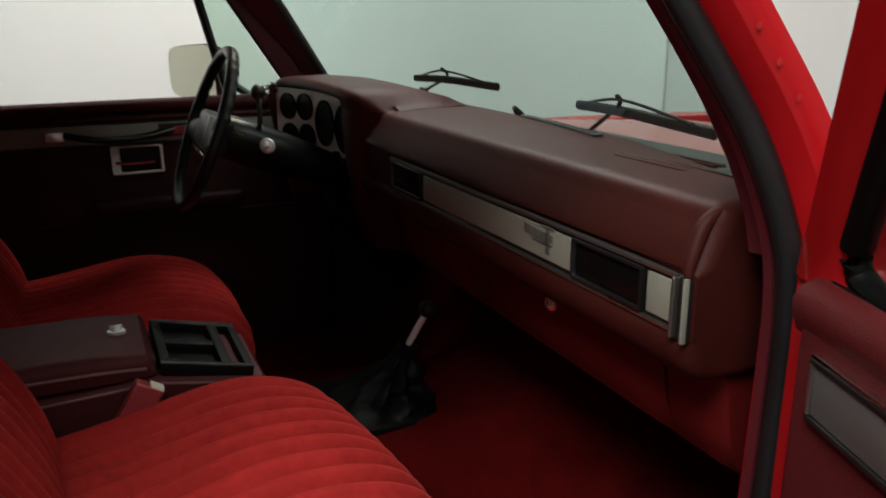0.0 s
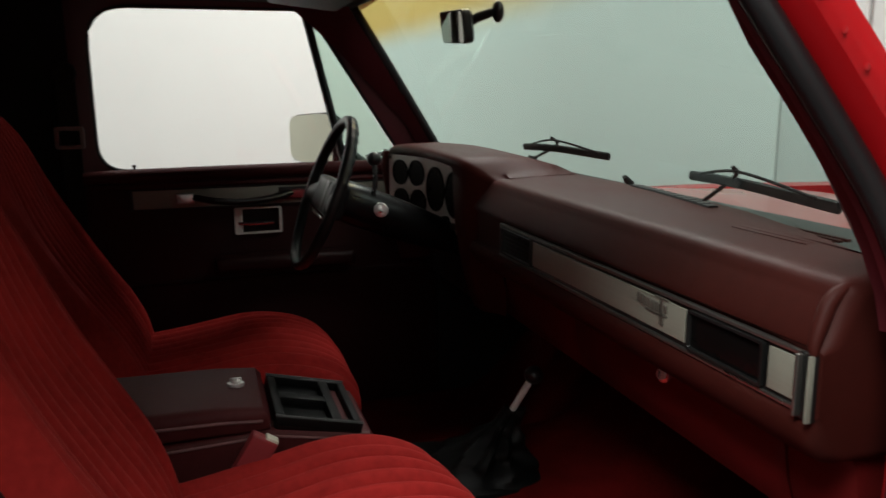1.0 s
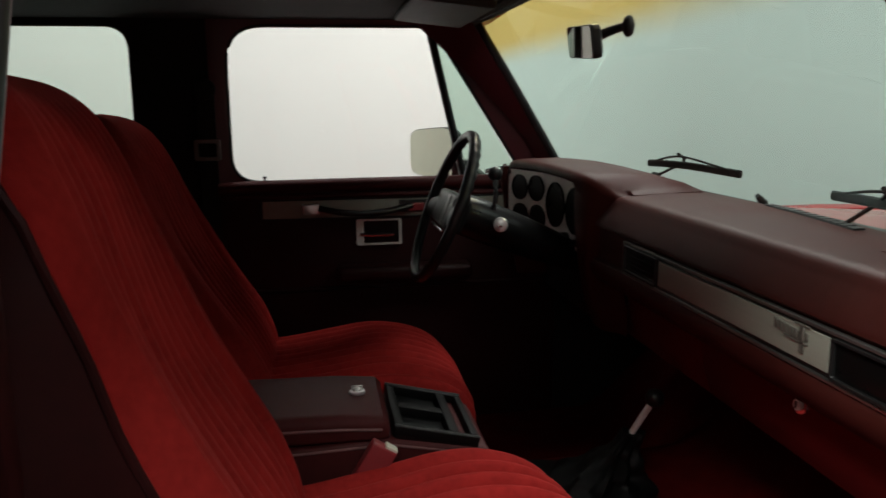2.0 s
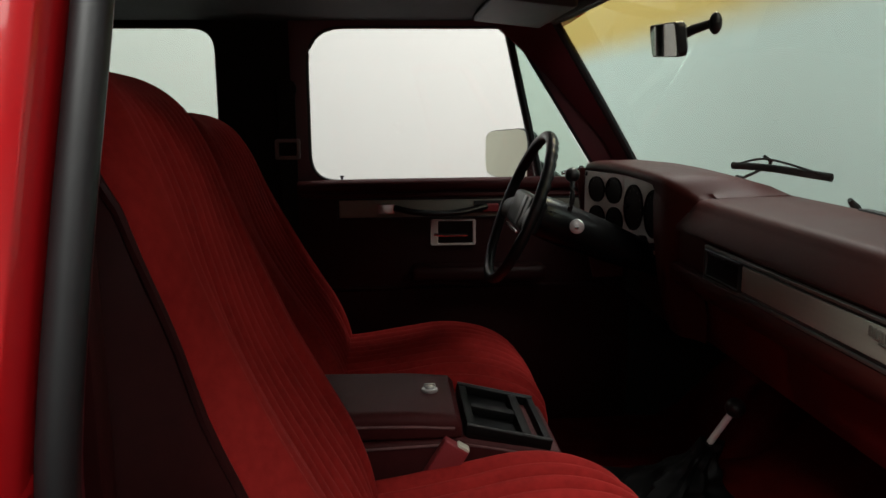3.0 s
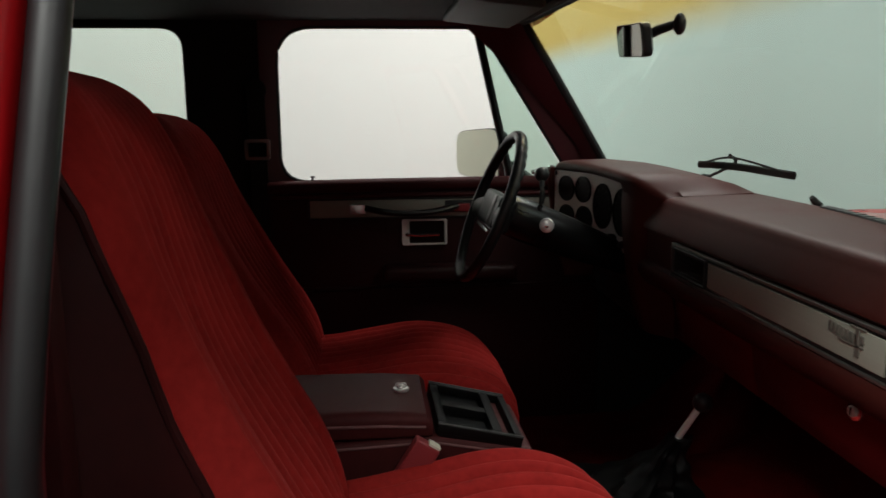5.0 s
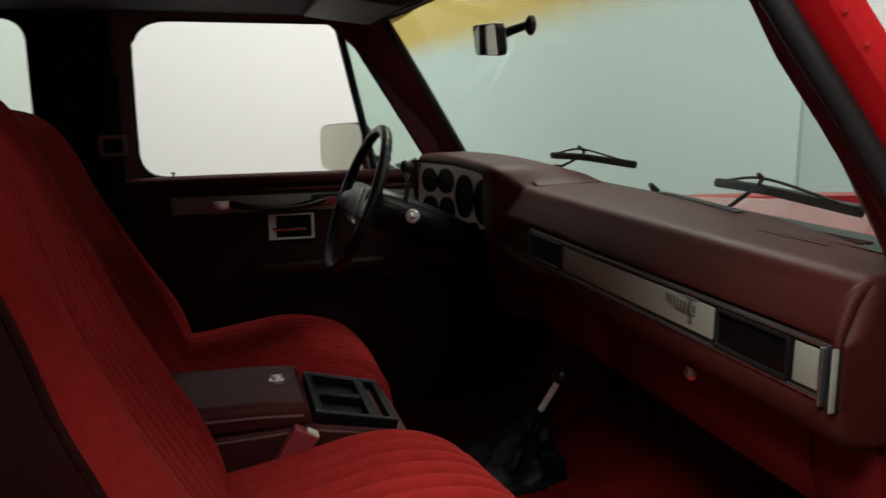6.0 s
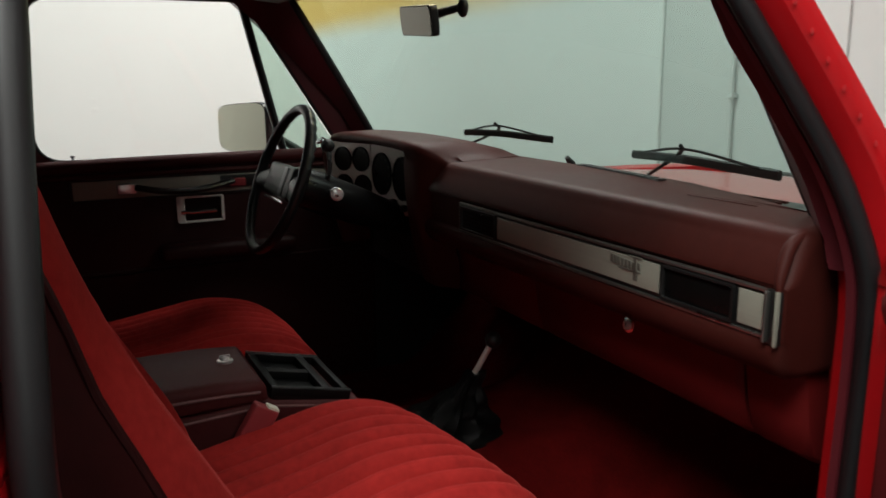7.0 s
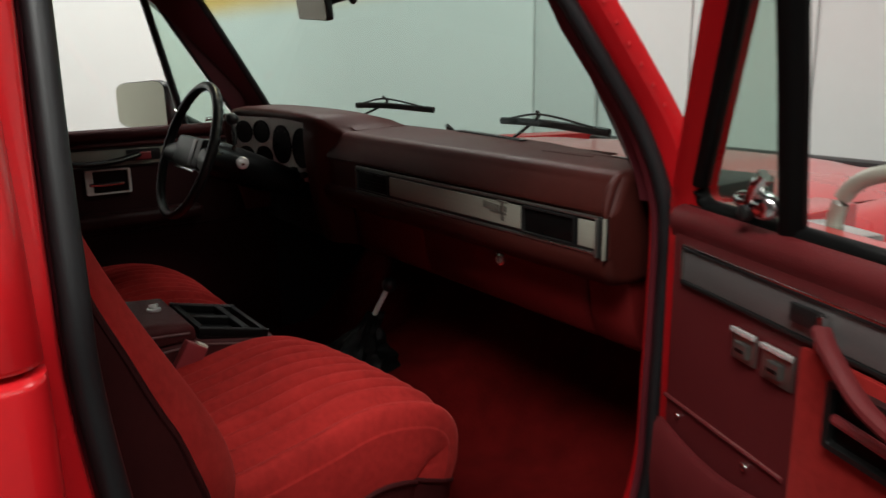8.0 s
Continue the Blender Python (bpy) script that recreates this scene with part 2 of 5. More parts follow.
def frame_loop(outer, inner, y0, y1, to3d, edge=0.004):
    """A flat frame between two outlines of equal length, y0 to y1 deep; to3d(a, b, y) places it."""
    mid = lambda o, i, f: [p + (q - p) * f for p, q in zip(o, i)]
    rings = []
    for outline, y in ((outer, y1), (outer, y0), (mid(outer, inner, 0.85), y0), (inner, y0 + (edge if y1 > y0 else -edge)), (inner, y1)):
        rings.append([to3d(p.x, p.y, y) for p in outline])
    return loft(rings, True, False, True)


def sheet(outline, y, to3d, thick):
    rings = [[to3d(p.x, p.y, y) for p in outline], [to3d(p.x, p.y, y + thick) for p in outline]]
    return loft(rings)


def XZ(a, b, y):
    return Vector((a, y, b))

# ---------------------------------------------------------------- the studio
ROOM = (-5.0, 3.0, -5.5, 3.0, 3.6)   # x0, x1, y0, y1, height


def build_room():
    x0, x1, y0, y1, h = ROOM
    part("ground", box(x0 - 0.2, x1 + 0.2, y0 - 0.2, y1 + 0.2, -0.15, 0.0, 0), FLOORMAT)
    tagged(bpy.data.objects["ground"], "grey painted concrete studio floor", "floor", kind="structure")
    part("ceiling", box(x0 - 0.2, x1 + 0.2, y0 - 0.2, y1 + 0.2, h, h + 0.15, 0), CEIL)
    tagged(bpy.data.objects["ceiling"], "dim grey studio ceiling", "ceiling", kind="structure")
    # the bright backdrop wall beside the driver's side, with a coved corner into the wall ahead
    r = 0.86
    line = [(x0, y1), (x1 - r, y1)] + [(x1 - r + r * math.sin(a), y1 - r + r * math.cos(a)) for a in [radians(9 * i) for i in range(1, 10)]] + [(x1, y1 - r)]
    rings = [[Vector((x, y, 0)), Vector((x, y, h)), Vector((x + 0.1, y + 0.15, h)), Vector((x + 0.1, y + 0.15, 0))] for x, y in line]
    tagged(part("wall_left", loft(rings), WALL), "smooth white studio backdrop wall with coved corner", "wall", kind="structure")
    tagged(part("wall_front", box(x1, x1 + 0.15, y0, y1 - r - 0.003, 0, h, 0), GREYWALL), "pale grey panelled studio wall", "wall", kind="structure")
    # unseen walls, added with greys that hold back bounce into the cab
    tagged(part("wall_back", box(x0 - 0.15, x0, y0, y1, 0, h, 0), DIMWALL), "unseen studio wall, darkened to cut bounce light", "wall", kind="structure")
    tagged(part("wall_right", box(x0, x1, y0 - 0.15, y0, 0, h, 0), MIDWALL), "unseen studio wall, greyed to temper bounce light", "wall", kind="structure")
    # raised joints between the panels of the wall ahead
    for y in (2.14, 0.96, 0.3, -0.35, -1.0):
        bm = box(x1 - 0.014, x1 - 0.002, y - 0.007, y + 0.007, 0, h, 0.003)
        tagged(part("wall_joint", bm, SEAM), "thin vertical joint strip on the grey wall", "trim", "wall joints", "structure")


build_room()


def ceiling_softbox(x, y, sx, sy, m=None):
    h = ROOM[4]
    ob = thing("ceiling_softbox", "white softbox frame hung below the ceiling", "studio light", "softboxes", at=m if m is not None else pose(x, y, h - 0.2))
    o = rounded([(-sx / 2 - 0.05, -sy / 2 - 0.05, 0.01), (sx / 2 + 0.05, -sy / 2 - 0.05, 0.01), (sx / 2 + 0.05, sy / 2 + 0.05, 0.01), (-sx / 2 - 0.05, sy / 2 + 0.05, 0.01)])
    i = rounded([(-sx / 2, -sy / 2, 0.01), (sx / 2, -sy / 2, 0.01), (sx / 2, sy / 2, 0.01), (-sx / 2, sy / 2, 0.01)])
    part("frame", frame_loop(o, i, -0.05, 0.05, lambda a, b, y: Vector((a, b, y))), BLACK, ob)
    top = ob.matrix_world.inverted() @ Vector((*ob.matrix_world.translation.xy, h))
    part("cord", tube([(0, 0, 0.04), top], 0.006), BLACK, ob)
    part("back_panel", box(-sx / 2, sx / 2, -sy / 2, sy / 2, 0.035, 0.048, 0), BLACK, ob)
    return ob


# ---------------------------------------------------------------- truck shell
truck = thing("pickup_truck", "red utility truck with maroon interior and open passenger doorway", "truck")

# door opening as (x, z), from the sill up the windshield pillar and back
OPENING = smooth_path([(0.40, 0.66, 0), (0.52, 0.70, 0), (0.566, 0.80, 0), (0.574, 0.95, 0), (0.579, 1.10, 0), (0.580, 1.21, 0), (0.574, 1.29, 0),
                       (0.553, 1.365, 0), (0.513, 1.44, 0), (0.465, 1.52, 0), (0.417, 1.60, 0), (0.378, 1.655, 0), (0.335, 1.686, 0), (0.26, 1.700, 0), (0.0, 1.704, 0), (-0.15, 1.698, 0),
                       (-0.200, 1.668, 0), (-0.217, 1.60, 0), (-0.224, 1.50, 0), (-0.230, 1.40, 0), (-0.235, 1.28, 0), (-0.236, 1.20, 0), (-0.225, 1.08, 0), (-0.195, 0.87, 0),
                       (-0.15, 0.72, 0), (-0.08, 0.665, 0), (0.15, 0.655, 0)], 5, True)


def tumble(z):
    """How far the cab's sides lean in at this height above the belt line."""
    return 0.30 * (math.sqrt((z - 1.25) ** 2 + 0.0009) + (z - 1.25)) / 2


def flange(p):
    """How wide the flange outside the seal is: narrower along the windshield pillar."""
    t = max(0.0, min(1.0, (p.x - 0.22) / 0.08)) * max(0.0, min(1.0, (p.y - 1.20) / 0.12))
    return 1.0 - 0.30 * t


def opening_sweep(section, side, closed=True):
    """Sweeps rows of (a, y) round the door opening: a is the distance away from it. side -1: passenger's, 1: driver's."""
    k = len(OPENING)
    rings = []
    for i in range(k):
        d = (OPENING[(i + 1) % k] - OPENING[i - 1]).normalized()
        nrm = Vector((d.y, -d.x))
        p = OPENING[i]
        f = flange(p)
        out = [(a if a < 0.024 else 0.024 + (a - 0.024) * f, y) for a, y in section]
        rings.append([Vector((p.x + nrm.x * a, side * (abs(y) + 0.035 - tumble(p.y + nrm.y * a)), p.y + nrm.y * a)) for a, y in out])
    return loft(rings, closed, False, True)


for side in (-1,):
    # inner trim, painted flange, weather seal and outer pillar skin round the opening
    part("inner_trim", opening_sweep([(0.024, 0.832), (0.004, 0.834), (-0.003, 0.838), (-0.004, 0.849), (0.012, 0.852), (0.030, 0.836)], side), TRIMPAINT, truck, "maroon painted inner trim")
    part("door_jamb", opening_sweep([(0.018, 0.848), (0.0205, 0.866), (0.0255, 0.893), (0.0275, 0.896), (0.043, 0.906), (0.050, 0.909), (0.056, 0.911),
                                     (0.062, 0.90), (0.062, 0.80), (0.05, 0.79)], side), PAINT, truck, "glossy red door jamb")
    bm = opening_sweep([(0.0025 + 0.0140 * math.cos(radians(30 * j)), 0.864 + 0.0125 * math.sin(radians(30 * j))) for j in range(12)], side)
    part("door_seal", bm, RUBBER, truck, "black rubber weather strip")

# spot welds along the pillar flange
for k in range(10):
    z = 1.345 + 0.029 * k
    x = 0.548 - 0.60 * (z - 1.44)
    part("spot_weld", ball((x, tumble(z) - 0.9375, z), 0.0036, (1, 0.12, 1), seg=10), PAINT, truck)

# windshield


def shield_x(y, z):
    return 0.80 - (0.22 - 0.52 * (z - 1.34)) * y * y - 0.93 * (z - 1.30)


def build_windshield():
    def side_at(z):
        return 0.767 - 0.03 * (z - 1.285) / 0.42
    ny, nz = 36, 16
    rows = []
    for j in range(nz + 1):
        z = 1.285 + 0.42 * j / nz
        w = side_at(z)
        rows.append([Vector((shield_x(w * (2 * i / ny - 1), z), w * (2 * i / ny - 1), z)) for i in range(ny + 1)])
    pane = part("windshield", loft(rows, False, False), SCREEN, truck, "tinted windshield with yellowed shade band")
    pane.visible_shadow = False

    def rim(y_half, z0, z1):
        out = []
        m = 12
        for (ya, za), (yb, zb) in zip([(-y_half, z0), (y_half, z0), (y_half - 0.03, z1), (-y_half + 0.03, z1)], [(y_half, z0), (y_half - 0.03, z1), (-y_half + 0.03, z1), (-y_half, z0)]):
            for s in range(m):
                y, z = ya + (yb - ya) * s / m, za + (zb - za) * s / m
                out.append(Vector((shield_x(y, z), y, z)))
        return out
    path = rim(0.764, 1.274, 1.702)
    part("windshield_gasket", tube(path, 0.011, 8, True), RUBBER, truck, "black rubber windshield gasket")


build_windshield()


def front_edge(z, side):
    """x of the door opening's front edge at this height."""
    if side < 0:
        tab = [(1.10, 0.579), (1.21, 0.580), (1.29, 0.574), (1.365, 0.553), (1.44, 0.513), (1.60, 0.417), (1.75, 0.32)]
    else:
        tab = [(1.10, 0.609), (1.21, 0.604), (1.30, 0.588), (1.377, 0.552), (1.436, 0.50), (1.542, 0.40), (1.625, 0.32), (1.672, 0.265), (1.75, 0.18)]
    return next(u + (v - u) * (z - a) / (b - a) for (a, u), (b, v) in zip(tab, tab[1:]) if z <= b)


def build_pillars_and_roof():
    # inner faces of both windshield pillars, from the glass to the door opening
    for side in (-1, 1):
        rings = []
        for i in range(15):
            z = (1.20 if side > 0 else 1.25) + (0.51 if side > 0 else 0.46) * i / 14
            xo = front_edge(z, side)
            lean = 0.0 if side > 0 else tumble(z) - 0.035
            w = 0.764 - 0.03 * (z - 1.285) / 0.42
            xg = shield_x(w, z)
            di = max(w + 0.006, 0.798 - lean)
            rings.append([Vector((xo + 0.022, side * di, z)), Vector((xo + 0.03, side * (di - 0.006), z)), Vector((xg - 0.012, side * (w - 0.002), z)),
                          Vector((xg - 0.002, side * (w - 0.004), z)), Vector((xg + 0.02, side * (w + 0.02), z)), Vector((xg + 0.0, side * max(0.86 - lean, w + 0.022), z)), Vector((xo + 0.040, side * (0.885 - lean), z)), Vector((xo + 0.035, side * (0.84 - lean), z))])
        part("windshield_pillar", loft(rings), TRIMPAINT, truck, "maroon painted windshield pillar")
        rings = []
        for i in range(15):
            z = 1.16 + 0.56 * i / 14
            xo = front_edge(z, side)
            lean = 0.0 if side > 0 else tumble(z) - 0.035
            w = 0.764 - 0.03 * (z - 1.285) / 0.42
            xg = shield_x(w, z)
            rings.append([Vector((xg + 0.012, side * (w + 0.012), z)), Vector((xg + 0.022, side * (w + 0.03), z)), Vector((xo + 0.058, side * (0.880 - lean), z)), Vector((xo + 0.056, side * (0.900 - lean), z)), Vector((xo + 0.046, side * (0.888 - lean), z)), Vector((xg - 0.0, side * (w + 0.035), z))])
        part("pillar_skin", loft(rings), PAINT, truck, "glossy red outer windshield pillar")
    # roof, headliner and header rail
    x1 = 0.46
    prof = [(-0.83, 1.705), (-0.80, 1.74), (-0.72, 1.775), (-0.4, 1.80), (0, 1.805), (0.4, 1.80), (0.80, 1.775), (0.90, 1.74), (0.93, 1.705)]
    rings = []
    for x, dz, k in ((-2.5, -0.02, 1), (-1.5, 0, 1), (-0.3, 0, 1), (0.2, -0.01, 0.99), (0.38, -0.045, 0.97), (0.455, -0.085, 0.94)):
        top = [Vector((x, y * k, max(z + dz, 1.70))) for y, z in prof]
        low = [Vector((x, y * k * 0.97, max(z + dz - 0.03, 1.70 if abs(y) > 0.85 else 1.712))) for y, z in prof][::-1]
        rings.append(top + low)
    part("roof", loft(rings, True, False), PAINT, truck, "glossy red roof skin")
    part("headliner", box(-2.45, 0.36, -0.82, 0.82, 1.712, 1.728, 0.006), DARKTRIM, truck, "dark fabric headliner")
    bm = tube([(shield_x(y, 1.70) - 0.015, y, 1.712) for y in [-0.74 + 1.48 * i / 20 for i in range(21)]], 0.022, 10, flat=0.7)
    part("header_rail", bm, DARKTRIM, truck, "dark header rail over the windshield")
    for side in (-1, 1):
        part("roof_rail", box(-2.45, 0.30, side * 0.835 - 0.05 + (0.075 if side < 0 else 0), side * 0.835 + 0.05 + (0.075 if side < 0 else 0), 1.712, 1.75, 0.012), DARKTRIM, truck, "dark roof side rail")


build_pillars_and_roof()


def build_rear_body():
    # driver's side quarter with its long window, and the closed passenger side
    o = rounded([(-0.285, 0.55, 0.01), (-0.285, 1.73, 0.01), (-2.4, 1.73, 0.01), (-2.4, 0.55, 0.01)], 10)
    i = rounded([(-0.494, 1.16, 0.06), (-0.494, 1.70, 0.07), (-1.95, 1.70, 0.07), (-1.95, 1.16, 0.06)], 10)
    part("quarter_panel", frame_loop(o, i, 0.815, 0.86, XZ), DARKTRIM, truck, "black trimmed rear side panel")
    part("window_rubber", tube([Vector((p.x, 0.83, p.y)) for p in i], 0.008, 8, True), RUBBER, truck, "black rubber window gasket")
    g = part("quarter_glass", sheet(i, 0.838, XZ, 0.004), REARTINT, truck, "lightly green rear side glass")
    g.visible_shadow = False
    # passenger side: red skin with a belt crease, dark inside
    sec = [(-0.262, -0.80), (-0.246, -0.845), (-0.252, -0.876), (-0.264, -0.886), (-0.268, -0.898)] + [(-0.300 + 0.032 * math.cos(radians(a)), -0.906 - 0.036 * math.sin(radians(a))) for a in range(10, 91, 10)] + [(-0.42, -0.942), (-2.4, -0.942), (-2.4, -0.80)]
    for z0, z1, out in ((0.50, 1.226, 0.012), (1.232, 1.70, 0.0)):
        rings = []
        for z in (z0, z0 + 0.006, z0 + (z1 - z0) * 0.25, (z0 + z1) / 2, z0 + (z1 - z0) * 0.75, z1 - 0.006, z1):
            e = -0.003 if z in (z0, z1) else 0.0
            rings.append([Vector((x - 0.006, y - 0.030 - (out + e if y < -0.90 else 0) + tumble(z), z)) for x, y in sec])
        part("quarter_skin", loft(rings), PAINT, truck, "glossy red body side", 75)
    part("inner_side_panel", box(-2.4, -0.250, -0.80, -0.77, 0.55, 1.70, 0.004), SHADEDVINYL, truck, "dark maroon inner side panel")
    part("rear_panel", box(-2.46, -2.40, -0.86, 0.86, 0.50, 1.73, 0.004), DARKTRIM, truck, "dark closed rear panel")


build_rear_body()


def build_floor():
    # carpeted floor with the tunnel hump, rising to the toe board
    ys = [-0.84 + 1.68 * i / 48 for i in range(49)]
    rows = []
    xs = [-2.4, -1.0, -0.3, 0.0, 0.2, 0.35, 0.45, 0.55, 0.65, 0.75, 0.82, 0.90, 0.98, 1.04, 1.06]
    for x in xs:
        row = []
        for y in ys:
            a = abs(y + 0.005)
            hump = 0.155 * (1 - max(0, min(1, (a - 0.15) / 0.17)) ** 2 * (3 - 2 * max(0, min(1, (a - 0.15) / 0.17))))
            if x > 0.35:
                hump *= 1 + 0.12 * min(1, (x - 0.35) / 0.4)
            toe = max(0.0, x - 0.78) * 0.95 + max(0.0, x - 1.03) * 4
            z = 0.565 + max(hump, 0) + toe
            z += 0.006 * noise.noise((x * 9, y * 9, 0.3))
            row.append(Vector((x, y, z)))
        rows.append(row)
    low = [[Vector((v.x, v.y, v.z - 0.03)) for v in r] for r in rows]
    bm = loft(rows, False, False)
    loft(low, False, False, bm=bm)
    part("floor_carpet", bm, CARPET, truck, "worn red floor carpet")
    part("firewall", box(1.07, 1.10, -0.86, 0.86, 0.5, 1.18, 0), DARKTRIM, truck, "dark firewall")
    part("under_floor", box(-2.4, 1.07, -0.86, 0.86, 0.46, 0.52, 0.005), BLACK, truck, "black floor pan")
    part("sill", box(-0.20, 0.66, -0.935, -0.79, 0.52, 0.645, 0.012), PAINT, truck, "red door sill")
    for side in (-1, 1):
        # driver's panel gets dark trim instead of carpet, as painted footwell shade
        part("kick_panel", box(0.645, 1.06, side * 0.822 - 0.015, side * 0.822 + 0.015, 0.56, 1.15, 0.008), CARPET if side < 0 else DARKTRIM, truck, "red carpeted kick panel" if side < 0 else "kick panel darkened to stand for footwell shade")
        part("cowl_side", box(0.655, 1.10, side * 0.88 - 0.04, side * 0.875 + 0.045, 0.5, 1.20, 0.01), PAINT, truck, "red cowl side")


build_floor()


def build_hood():
    ny, nx = 32, 20
    rows = []
    for i in range(nx + 1):
        x = 0.93 + 1.22 * i / nx
        row = []
        for j in range(ny + 1):
            y = -0.80 + 1.60 * j / ny
            a = abs(y)
            z = 1.208 - 0.055 * (x - 0.93) - 0.045 * max(0, (x - 1.75)) ** 2 / 0.16 - 0.05 * max(0, a - 0.60) ** 2 / 0.04 * 0.6
            z += 0.012 / (1 + math.exp((a - 0.42) * 60)) - 0.008 * math.exp(-((a - 0.62) / 0.012) ** 2)
            row.append(Vector((x, y, z)))
        rows.append(row)
    bm = loft(rows, False, False)
    loft([[v - Vector((0, 0, 0.02)) for v in r] for r in rows], False, False, bm=bm)
    part("hood", bm, PAINT, truck, "glossy red hood with raised centre")
    for side in (-1, 1):
        rings = []
        for i in range(10):
            x = 0.68 + 1.52 * i / 9
            dz = -0.03 * max(0, x - 1.6)
            rings.append([Vector((x, side * y, z + dz)) for y, z in ((0.81, 1.155), (0.84, 1.165), (0.90, 1.15), (0.955, 1.09), (0.975, 0.98), (0.975, 0.60), (0.92, 0.60), (0.81, 1.0))])
        part("fender", loft(rings), PAINT, truck, "glossy red front fender")
    # wheels under the body
    for x in (1.55, -1.55):
        for side in (-1, 1):
            y = side * 0.72
            w = part("wheel", disc((x, y - side * 0.10, 0.37), (0, side, 0), 0.19, 0.19, 28, 0.02), DULLTRIM, truck, "grey steel wheel")
            ring = [(0.20, -0.10), (0.30, -0.115), (0.355, -0.105), (0.37, -0.07), (0.37, 0.07), (0.355, 0.105), (0.30, 0.115), (0.20, 0.10)]
            rings = [[Vector((x + r * math.cos(a), y + b, 0.37 + r * math.sin(a))) for r, b in ring] for a in [2 * math.pi * k / 36 for k in range(36)]]
            part("tyre", loft(rings, True, False, True), RUBBER, w, "black rubber tyre")
    part("grille_panel", box(2.15, 2.22, -0.9, 0.9, 0.6, 1.13, 0.02), BLACK, truck, "dark front end")
    # cowl with louvres between the glass and the hood
    rows = []
    for j in range(25):
        y = -0.84 + 1.68 * j / 24
        xb = shield_x(min(abs(y), 0.755), 1.285)
        rows.append([Vector((xb + 0.012, y, 1.262)), Vector((xb + 0.03, y, 1.246)), Vector((0.90, y, 1.215)), Vector((0.935, y, 1.20)), Vector((0.935, y, 1.16)), Vector((xb + 0.012, y, 1.16))])
    part("cowl", loft(rows), PAINT, truck, "red cowl panel below the windshield")
    for y in (-0.52, -0.28, 0.28, 0.52):
        part("cowl_grille", box(0.845, 0.905, y - 0.09, y + 0.09, 1.226, 1.238, 0.004), BLACK, truck, "black cowl louvre")


build_hood()
# ---------------------------------------------------------------- dashboard
dash = thing("dashboard", "maroon vinyl padded dashboard with silver trim strip", "dashboard", at=pose(0, 0, 0))

PAD = [(0.83, 1.285), (0.76, 1.301), (0.68, 1.2995), (0.62, 1.296), (0.600, 1.2945), (0.590, 1.2930), (0.583, 1.2900), (0.578, 1.2840), (0.5755, 1.277), (0.5725, 1.270), (0.5535, 1.236), (0.5535, 1.228),
       (0.560, 1.224), (0.563, 1.160), (0.553, 1.156), (0.549, 1.145), (0.552, 1.128), (0.562, 1.112), (0.580, 1.103), (0.62, 1.100), (0.72, 1.10), (0.80, 1.12)]


